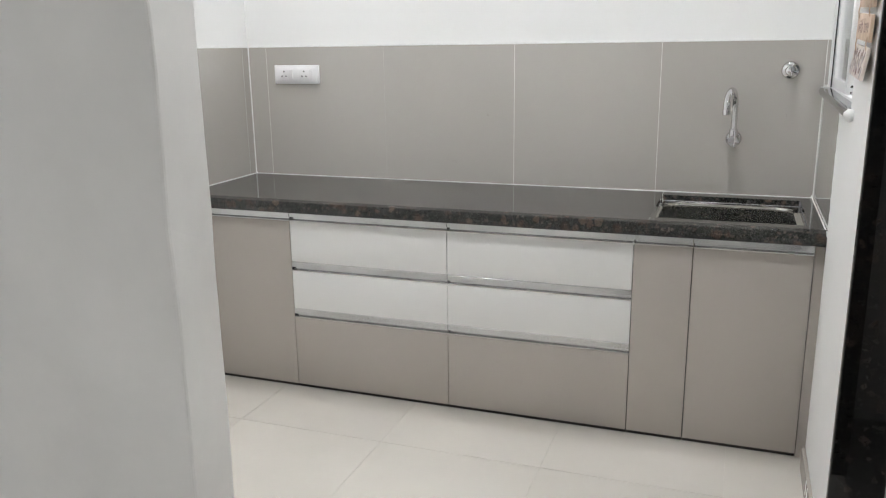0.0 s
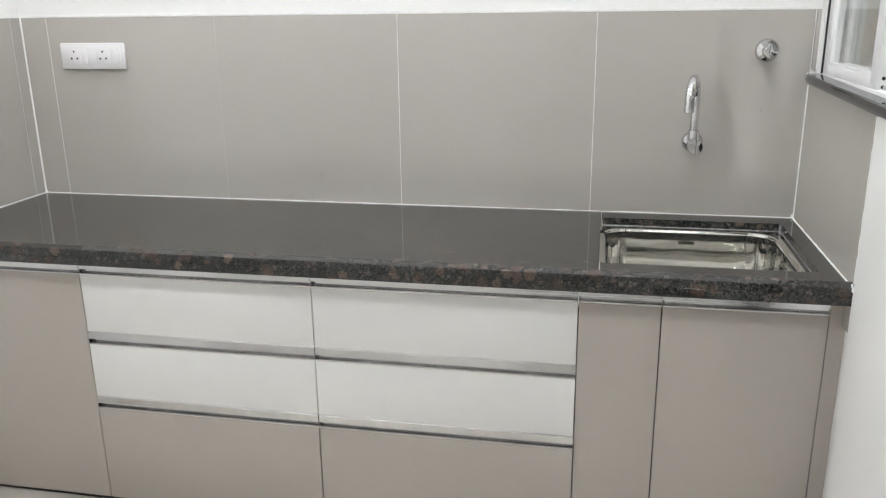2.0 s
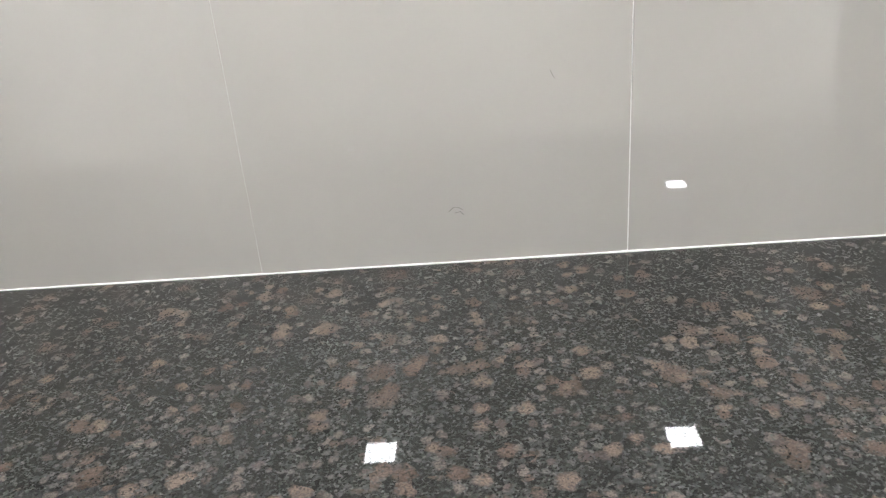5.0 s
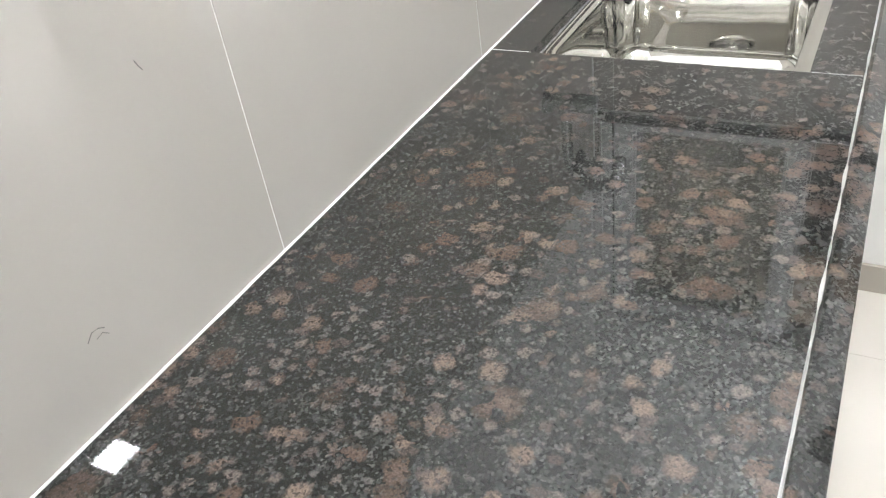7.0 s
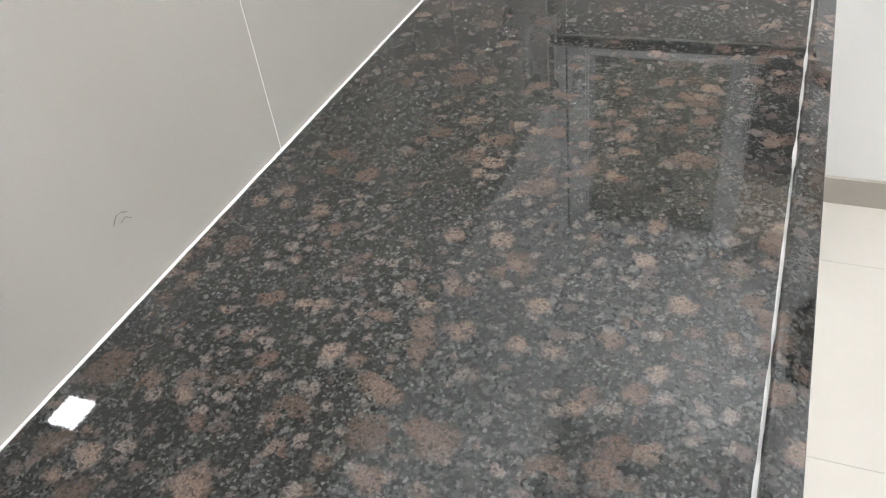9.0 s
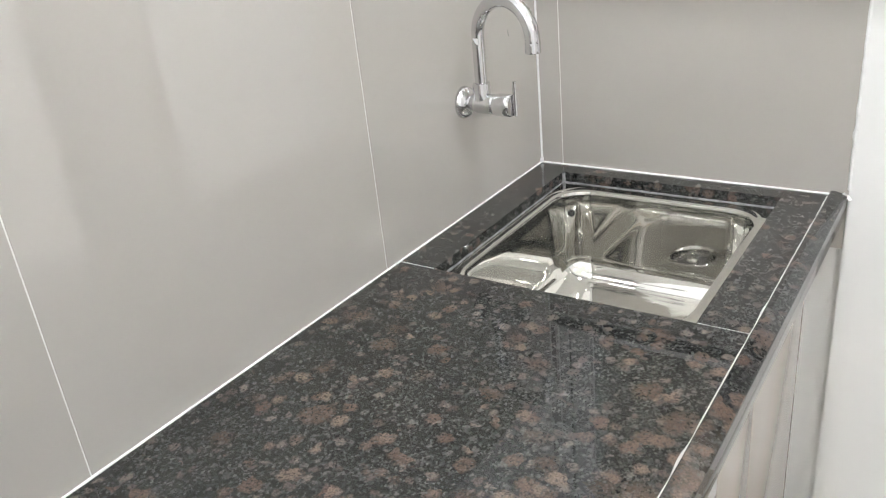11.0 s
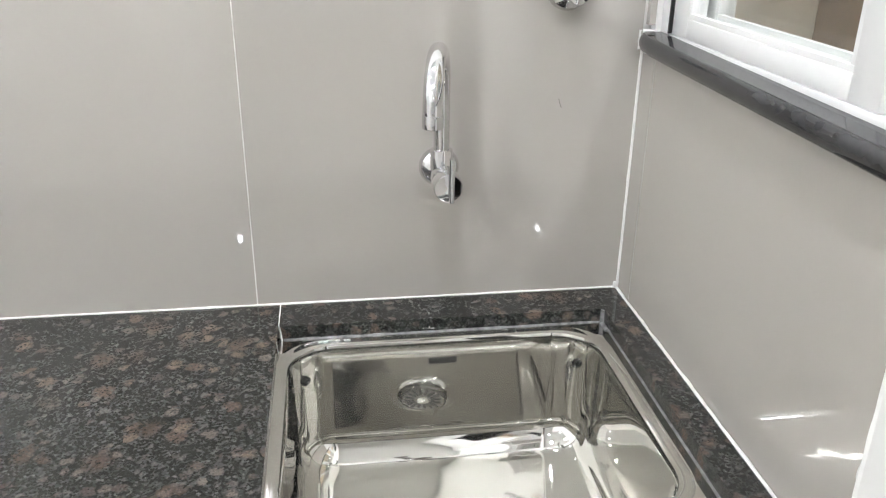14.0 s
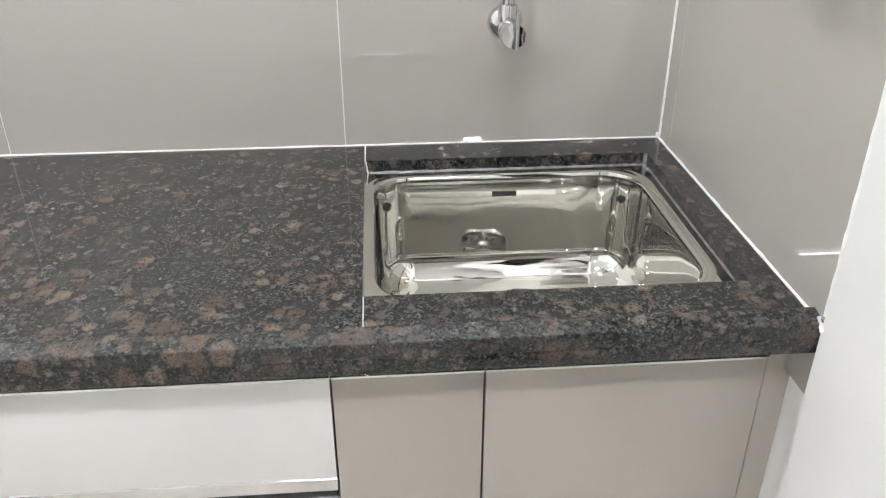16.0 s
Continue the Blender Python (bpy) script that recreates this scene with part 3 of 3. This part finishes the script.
strainer = part("strainer", lathe(bmesh.new(), (DX, DY, ZB - 0.0195), (0, 0, 1), [(0.0375, 0.0), (0.0375, 0.0065), (0.0350, 0.0090), (0.0300, 0.0098), (0.0120, 0.0100), (0.0100, 0.0125), (0.0060, 0.0145), (0.001, 0.0150)], 36), M_WASTE, drain, smooth=True)
for k in range(16):
    a = 2 * math.pi * k / 16
    bm = boxes((0.0135, 0.0310, -0.0021, 0.0021, 0, 0.0012))
    bmesh.ops.transform(bm, verts=bm.verts, matrix=Matrix.Translation((DX, DY, ZB - 0.0102)) @ Matrix.Rotation(a, 4, "Z"))
    part("slot", bm, M_DARK, strainer)
part("maker_plate", boxes((BX - 0.022, BX + 0.022, BY + BHY - 0.0030, BY + BHY - 0.0015, 0.744, 0.753)), M_DARKSTEEL, sink)
for sx in (-1, 1):
    c = Vector((BX + sx * (BHX - 0.022), BY + BHY - 0.020, 0.738))
    bm = lathe(bmesh.new(), c, (-sx * 0.7, -0.7, 0), [(0.0075, -0.002), (0.0075, 0.0015), (0.0055, 0.0018), (0.0045, 0.0002), (0.0005, 0.0001)], 16)
    part("overflow_hole", bm, M_DARKSTEEL, sink, smooth=True)

# ---------------------------------------------------------------- tap and valve
tap = thing("wall_tap", (2.172, 0, 1.037), "chrome wall-mounted swan-neck sink tap with a pin lever", "tap")
TX, TZ = 2.179, 1.032
part("flange", lathe(bmesh.new(), (TX, 0.0, TZ), (0, -1, 0), [(0.031, 0.0), (0.031, 0.003), (0.028, 0.010), (0.021, 0.016), (0.016, 0.018)], 32), M_CHROME, tap, smooth=True)
part("body", lathe(bmesh.new(), (TX, -0.012, TZ), (0, -1, 0), [(0.0155, 0.0), (0.0155, 0.016), (0.0185, 0.022), (0.0190, 0.056), (0.0180, 0.058), (0.0180, 0.060), (0.0190, 0.061)], 32), M_CHROME, tap, smooth=True)
knob = part("knob", lathe(bmesh.new(), (TX, -0.073, TZ), (0, -1, 0), [(0.0195, 0.0), (0.0210, 0.003), (0.0210, 0.031), (0.0195, 0.0335), (0.002, 0.0340)], 32), M_CHROME, tap, smooth=True)
bm = rod(bmesh.new(), (TX + 0.004, -0.110, TZ - 0.020), (TX + 0.004, -0.110, TZ + 0.044), 0.0040, seg=14)
part("lever", bm, M_CHROME, knob, smooth=True)
PYP = -0.044
PX0 = TX - 0.002
part("collar", lathe(bmesh.new(), (PX0, PYP, TZ + 0.010), (0, 0, 1), [(0.0165, 0), (0.0165, 0.028), (0.0158, 0.030), (0.0130, 0.031)], 28), M_CHROME, tap, smooth=True)
pts, top = [], 1.158
for k in range(5):
    pts.append((PX0, PYP, TZ + 0.036 + (top - TZ - 0.036) * k / 4))
rr = 0.0650
dirx, diry = -0.225, -0.974
for k in range(1, 21):
    a = math.pi * k / 20
    u = rr * (1 - math.cos(a))
    pts.append((PX0 + dirx * u, PYP + diry * u, top + rr * math.sin(a)))
end = pts[-1]
pts += [(end[0], end[1], end[2] - d) for d in (0.001, 0.003)]
part("spout", tube(bmesh.new(), pts, [0.0118] * 5 + [0.0118 + 0.0017 * k / 20 for k in range(1, 21)] + [0.0135, 0.0135], 22), M_CHROME, tap, smooth=True)
chip = boxes((PX0 - 0.0126, PX0 - 0.0106, PYP - 0.0055, PYP + 0.0035, 1.144, 1.155))
for v in chip.verts:
    if v.co.z < 1.15 and v.co.y > PYP:
        v.co.y -= 0.007
part("label_scrap", chip, M_PLASTIC, tap, "torn white scrap of a label")
part("aerator", lathe(bmesh.new(), (end[0], end[1], end[2] - 0.003), (0, 0, -1), [(0.0136, 0.0), (0.0140, 0.001), (0.0140, 0.017), (0.0130, 0.018), (0.0105, 0.0175), (0.002, 0.014)], 26), M_CHROME, tap, smooth=True)

valve = thing("stop_valve", (2.364, 0, 1.294), "chrome stop valve with round wall flange", "valve")
part("flange", lathe(bmesh.new(), (2.364, 0, 1.294), (0, -1, 0), [(0.033, 0), (0.033, 0.003), (0.029, 0.010), (0.018, 0.014), (0.014, 0.015)], 32), M_CHROME, valve, smooth=True)
part("spindle", lathe(bmesh.new(), (2.364, -0.013, 1.294), (0, -1, 0), [(0.012, 0), (0.012, 0.016), (0.009, 0.018), (0.009, 0.024)], 24), M_CHROME, valve, smooth=True)
bm = lathe(bmesh.new(), (2.364, -0.036, 1.294), (0, -1, 0), [(0.010, 0), (0.0185, 0.003), (0.0205, 0.008), (0.0205, 0.018), (0.0180, 0.0225), (0.0120, 0.0245), (0.002, 0.0250)], 32)
for v in bm.verts:
    a = math.atan2(v.co.z - 1.294, v.co.x - 2.364)
    f = 1 + 0.055 * math.cos(4 * a)
    v.co.x, v.co.z = 2.364 + (v.co.x - 2.364) * f, 1.294 + (v.co.z - 1.294) * f
part("handle", bm, M_CHROME, valve, smooth=True)

# ---------------------------------------------------------------- socket plate
socket = thing("socket_plate", (0.253, 0, 1.28), "white double socket plate with two rocker switches", "socket")
SXa, SXb, SZa, SZb = 0.137, 0.369, 1.238, 1.323
part("plate", boxes((SXa, SXb, -0.012, 0.0, SZa, SZb), bevel=0.004), M_PLASTIC, socket, smooth=True)
part("inner_frame", boxes((SXa + 0.012, SXb - 0.012, -0.0142, -0.0118, SZa + 0.011, SZb - 0.011), bevel=0.001), M_PLASTIC, socket, smooth=True)
for k in range(2):
    cx = SXa + 0.052 + 0.105 * k
    outlet = part("outlet", boxes((cx - 0.024, cx + 0.024, -0.0158, -0.0140, 1.256, 1.305), bevel=0.0008), M_PLASTIC, socket, smooth=True)
    for dx, dz, w, hh in ((0, 0.014, 0.0035, 0.0065), (-0.0105, -0.008, 0.0035, 0.0035), (0.0105, -0.008, 0.0035, 0.0035)):
        part("pin_hole", lathe(bmesh.new(), (cx + dx, -0.0158, 1.281 + dz), (0, -1, 0), [(w, -0.001), (w, 0.0004), (0.0004, 0.0003)], 12), M_DARK, outlet)
    sw = boxes((cx + 0.030, cx + 0.047, -0.0185, -0.0140, 1.257, 1.304), bevel=0.0015)
    for v in sw.verts:
        v.co.y += (v.co.z - 1.28) * 0.09
    part("rocker_switch", sw, M_PLASTIC, socket, smooth=True)

# ---------------------------------------------------------------- window
def sill_mesh():
    """A stone sill whose rounded nose dies into the corner, falling a little along its length."""
    bm = bmesh.new()
    rings = []
    stations = [(-0.006, 0.006), (-0.014, 0.012), (-0.026, 0.017), (-0.045, 0.021), (-0.08, 0.023)] + [(-0.15 - 0.1 * k, 0.0235) for k in range(8)]
    for y, p, back in [(y, p, 2.600) for y, p in stations] + [(WY + 0.001, 0.0235, 2.600), (WY + 0.0005, 0.0235, 2.4815), (-0.950, 0.0235, 2.4815)]:
        dz = 0.014 * y
        ring = []
        for k in range(9):
            a = radians(90 + 180 * k / 8)
            ring.append((2.485 - p + 0.009 + 0.009 * math.cos(a), 1.2195 + 0.0130 * math.sin(a) + dz))
        ring += [(back, 1.2065 + dz), (back, 1.2325 + dz)]
        rings.append([bm.verts.new((x, y, z)) for x, z in ring])
    n = len(rings[0])
    for r, q in zip(rings, rings[1:]):
        for k in range(n):
            bm.faces.new((r[k], r[(k + 1) % n], q[(k + 1) % n], q[k]))
    bm.faces.new(rings[0]), bm.faces.new(rings[-1])
    return bm


window_sill = solid("window_sill", sill_mesh(), M_SILL, "dark granite window sill with rounded nosing", "window sill", "structure", smooth=True)
bead(window_sill, "bead", (2.480, -0.007, 1.2320), (2.506, -0.0165, 1.2325), 0.005, 0.0025, (0, -1, 1), 0.002, 10, 31)
bead(window_sill, "bead", (2.4775, -0.0045, 1.2335), (2.4775, -0.0035, 1.2055), 0.004, 0.002, (-1, -1, 0), 0.002, 10, 32)
bead(window_sill, "bead", (2.483, -0.012, 1.2045), (2.483, -0.94, 1.1915), 0.005, 0.003, (-1, 0, -0.6), 0.002, 60, 33)

blob = bmesh.new()
bmesh.ops.create_uvsphere(blob, u_segments=18, v_segments=12, radius=1.0)
for v in blob.verts:
    lump = 1 + 0.12 * noise.noise(v.co * 2.1)
    v.co = Vector((2.473 + 0.0155 * v.co.x * lump, -0.952 + 0.013 * v.co.y * lump, 1.2055 + 0.0175 * v.co.z * lump))
part("paint_blob", blob, M_WALL, window_sill, "lump of white wall paint on the sill's end", smooth=True)

WT = 1.885
window_1 = thing("window_1", (2.55, -0.48, 1.24), "white two-track sliding window, both sashes pushed to one side", "window", kind="structure")
fx0, fx1 = 2.503, 2.580
part("window_frame", boxes((fx0, fx1, -0.044, -0.0165, 1.2320, WT), bevel=0.0015), M_UPVC, window_1, "white coated side frame", smooth=True)
part("window_frame", boxes((fx0, fx1, WY + 0.001, WY + 0.03, 1.2190, WT), bevel=0.0015), M_UPVC, window_1, "white coated side frame", smooth=True)
part("window_frame", boxes((fx0, fx1, WY + 0.031, -0.0445, WT - 0.03, WT), bevel=0.0015), M_UPVC, window_1, "white coated head frame", smooth=True)
part("window_frame", boxes((fx0 + 0.001, fx1, WY + 0.031, -0.0445, 1.2200, 1.2335), bevel=0.001), M_UPVC, window_1, "white coated bottom track frame", smooth=True)
part("seal", boxes((fx0 - 0.001, fx0 + 0.010, -0.0478, -0.0445, 1.2345, WT - 0.031)), M_RUBBER, window_1)


def sash(x0, x1, ya, yb):
    """Stiles, rails and pane of one sash between ya (far) and yb."""
    b = 0.048
    z0, z1, zt = 1.2340, 1.261, WT - 0.032
    s = part("sash", boxes((x0, x1, yb, yb + b, z0, zt), (x0, x1, ya - b, ya, z0, zt), (x0, x1, yb + b, ya - b, z0, z1), (x0, x1, yb + b, ya - b, zt - 0.04, zt), bevel=0.002), M_UPVC, window_1, "white coated sash", smooth=True)
    for row in ((yb + b, ya - b, z1 + 0.0004, z1 + 0.007), (ya - b - 0.008, ya - b - 0.0005, z1 + 0.0075, zt - 0.041), (yb + b + 0.0005, yb + b + 0.008, z1 + 0.0075, zt - 0.041)):
        part("glazing_bead", boxes((x0 + 0.002, x0 + 0.010, *row)), M_UPVC, s)
    g = part("pane", boxes(((x0 + x1) / 2 - 0.002, (x0 + x1) / 2 + 0.002, yb + b - 0.004, ya - b + 0.004, z1 - 0.003, zt - 0.037)), M_GLASS, s, "clear glass pane")
    g.visible_shadow = False
    for zz in (1.2400, 1.2590):
        part("screw_hole", lathe(bmesh.new(), ((x0 + x1) / 2, yb, zz), (0, -1, 0), [(0.0042, -0.001), (0.0042, 0.0005), (0.0004, 0.0004)], 14), M_DARK, s)
    return s


s1 = sash(2.506, 2.534, -0.049, -0.522)
s2 = sash(2.543, 2.571, -0.056, -0.527)
for xx in (2.518, 2.555):
    part("track", boxes((xx, xx + 0.004, WY + 0.032, -0.530, 1.2337, 1.2430)), M_ALU, window_1, "bare aluminium track")

# ---------------------------------------------------------------- hanging sign
sign = thing("hanging_sign", (2.474, -1.10, 1.44), "small hanging wooden plaque of three boards with brown print", "sign")


def swing(y0, y1, z1, tilt, lean):
    """How a board hangs: turned a little and leaning out at the foot."""
    c = Vector((2.4735, (y0 + y1) / 2, z1))
    return Matrix.Translation(c) @ Matrix.Rotation(radians(lean), 4, "Y") @ Matrix.Rotation(radians(tilt), 4, "X") @ Matrix.Translation(-c)


def board(y0, y1, z0, z1, tilt, lean, material, label):
    bm = boxes((2.4655, 2.4735, y1, y0, z0, z1), bevel=0.0012)
    bmesh.ops.transform(bm, verts=bm.verts, matrix=swing(y0, y1, z1, tilt, lean))
    return part("board", bm, material, sign, label, smooth=True)


low = board(-0.985, -1.226, 1.311, 1.386, 2.5, 8.0, M_SIGNPALE, "pale board with brown leaf print")
mid = board(-0.983, -1.228, 1.400, 1.463, 2.5, 1.0, M_SIGNWOOD, "tan board with dark lettering")
upp = board(-0.985, -1.230, 1.478, 1.550, 2.0, 0.0, M_SIGNWOOD, "tan board")
for y in (-1.010, -1.202):
    for za, zb in ((1.374, 1.408), (1.454, 1.488), (1.540, 1.66)):
        part("loop", tube(bmesh.new(), [(2.4645, y, za), (2.462, y - 0.003, (za + zb) / 2), (2.4645, y, zb)], 0.0016, 8), M_SIGNWOOD, sign)
part("nail", lathe(bmesh.new(), (2.482, -1.10, 1.70), (-1, 0, 0), [(0.002, 0), (0.002, 0.016), (0.005, 0.017), (0.001, 0.018)], 10), M_DARKSTEEL, sign)
part("hanger", tube(bmesh.new(), [(2.4655, -1.010, 1.655), (2.467, -1.10, 1.70), (2.4655, -1.202, 1.655)], 0.0016, 8), M_SIGNWOOD, sign)
rnd = random.Random(4)
for k in range(34):
    y = -0.998 - 0.216 * (k + rnd.random()) / 34
    z = 1.322 + 0.052 * rnd.random()
    ln, wd, an = 0.014 + 0.014 * rnd.random(), 0.004 + 0.004 * rnd.random(), rnd.uniform(-1.2, 1.2)
    bm = bmesh.new()
    ring = [bm.verts.new((2.4650, y + math.cos(an) * wd * math.sin(a) - math.sin(an) * ln * math.cos(a) * 0.6, z + math.sin(an) * wd * math.sin(a) + math.cos(an) * ln * math.cos(a) * 0.6)) for a in [2 * math.pi * i / 10 for i in range(10)]]
    f = bm.faces.new(ring)
    bmesh.ops.solidify(bm, geom=[f], thickness=0.0004)
    bmesh.ops.transform(bm, verts=bm.verts, matrix=swing(-0.985, -1.226, 1.386, 2.5, 8.0))
    part("leaf_print", bm, M_INK if k % 2 else M_INKGREY, low)
txt = bpy.data.curves.new("lettering", "FONT")
txt.body, txt.size, txt.extrude, txt.align_x, txt.align_y = "with love", 0.050, 0.0004, "CENTER", "CENTER"
txt.materials.append(M_INK)
lettering = new("lettering", txt)
lettering.parent = mid
lettering.matrix_local = Matrix.Translation(Vector((2.4650, -1.105, 1.433)) - sign.location) @ Matrix(((0, 0, -1, 0), (-1, 0, 0, 0), (0, 1, 0, 0), (0, 0, 0, 1)))

# ---------------------------------------------------------------- utility room
crate = thing("wall_shelf", (3.0, -0.06, 1.21), "pine-board wall box hung on a beige wall", "shelf")
for k, (z0, z1) in enumerate(((1.212, 1.328), (1.331, 1.448))):
    part("board", boxes((2.87, 3.25, -0.116, -0.100, z0, z1), bevel=0.002), M_SHELFWOOD, crate)
part("side_board", boxes((2.752, 2.866, -0.112, -0.002, 1.205, 1.450), bevel=0.002), M_BROWNWOOD, crate)
part("back_board", boxes((2.868, 3.25, -0.098, -0.002, 1.215, 1.440)), M_BROWNWOOD, crate)
cloth = bmesh.new()
box(cloth, 2.88, 3.22, -0.11, -0.01, 1.4505, 1.52)
bmesh.ops.subdivide_edges(cloth, edges=cloth.edges, cuts=6)
for v in cloth.verts:
    if v.co.z > 1.455:
        v.co += Vector((0, 0, 1)) * 0.02 * noise.noise(v.co * 14) + 0.008 * noise.noise_vector(v.co * 20)
solid("folded_cloth", cloth, M_GREEN, "dark green folded cloth on the pine wall box", "cloth", smooth=True)

# ---------------------------------------------------------------- pencil marks on the tiles
def mark(pts):
    return solid("pencil_mark", tube(bmesh.new(), pts, 0.0005, 6), M_PENCIL, "small dark pencil scribble on the wall tile", "mark", group="pencil marks")


mark([(1.006, -0.0004, 0.900), (1.014, -0.0004, 0.907), (1.022, -0.0004, 0.906), (1.028, -0.0004, 0.902)])
mark([(1.016, -0.0004, 0.897), (1.024, -0.0004, 0.899), (1.030, -0.0004, 0.893)])
mark([(1.171, -0.0004, 1.114), (1.174, -0.0004, 1.107), (1.177, -0.0004, 1.102)])
mark([(2.361, -0.0004, 1.132), (2.363, -0.0004, 1.125), (2.366, -0.0004, 1.118)])

# ---------------------------------------------------------------- tiles
def tile(name, parent, lo, hi, material, bevel=0.0003):
    bm = bmesh.new()
    box(bm, lo[0], hi[0], lo[1], hi[1], lo[2], hi[2], bevel=bevel, seg=1)
    return part(name, bm, material, parent)


bed = part("grout_bed", boxes((-0.0158, 2.494, 0.0009, 0.0098, 0.70, 1.404)), M_GROUT, wall_north)
xs = [-0.0045, 0.09, 0.69, 1.29, 1.89, 2.4835]
for a, b in zip(xs, xs[1:]):
    ga, gb = (0.00022 if abs(v - 0.69) < 0.01 else 0.0010 for v in (a, b))
    tile("tile", wall_north, (a + ga, 0.0, 0.70), (b - gb, 0.0008, 1.4035), M_TILE)
part("grout_bed", boxes((-0.0158, -0.0069, -0.641, 0.0, 0.70, 1.404)), M_GROUT, wall_west)
for a, b in ((-0.0015, -0.050), (-0.050, -0.641)):
    tile("tile", wall_west, (-0.0068, b + 0.001, 0.70), (-0.006, a - 0.001, 1.4035), M_TILE)
part("grout_bed", boxes((2.4859, 2.4948, -0.6415, 0.0, 0.70, 1.2045)), M_GROUT, wall_east)
for a, b in ((-0.0015, -0.053), (-0.053, -0.6415)):
    tile("tile", wall_east, (XR, b + 0.001, 0.70), (2.4858, a - 0.001, 1.2035), M_TILE)
tile("tile", wall_east, (XR, -0.0150, 1.2415), (2.4948, -0.0035, 1.4035), M_TILE)

part("far_tiling", boxes((X0, XE, Y0, -6.92, -0.0015, -0.0002)), M_FLOOR, floor)
gx = [1.045 + 0.593 * k for k in range(-6, 7)]
gy = [-0.33 - 0.6 * k for k in range(-1, 12)]
for a, b in zip(gx, gx[1:]):
    for c, d in zip(gy, gy[1:]):
        x0, x1, y0, y1 = max(a, X0), min(b, XE), max(d, Y0), min(c, 0.0)
        if y0 > PY1 + 0.4 - 0.6 and x0 > -0.7:
            x0 = max(x0, 0.0) if y0 > PY1 else x0
        if y1 > PY1 and x1 > 2.605:
            x1 = 2.605
        if y1 < -6.4:
            continue
        if x1 - x0 < 0.02 or y1 - y0 < 0.02 or (x1 < 0 and y0 > PY1):
            continue
        tile("floor_tile", floor, (x0 + 0.0008, y0 + 0.0008, -0.0015), (x1 - 0.0008, y1 - 0.0008, 0.0), M_FLOOR, 0.0003)
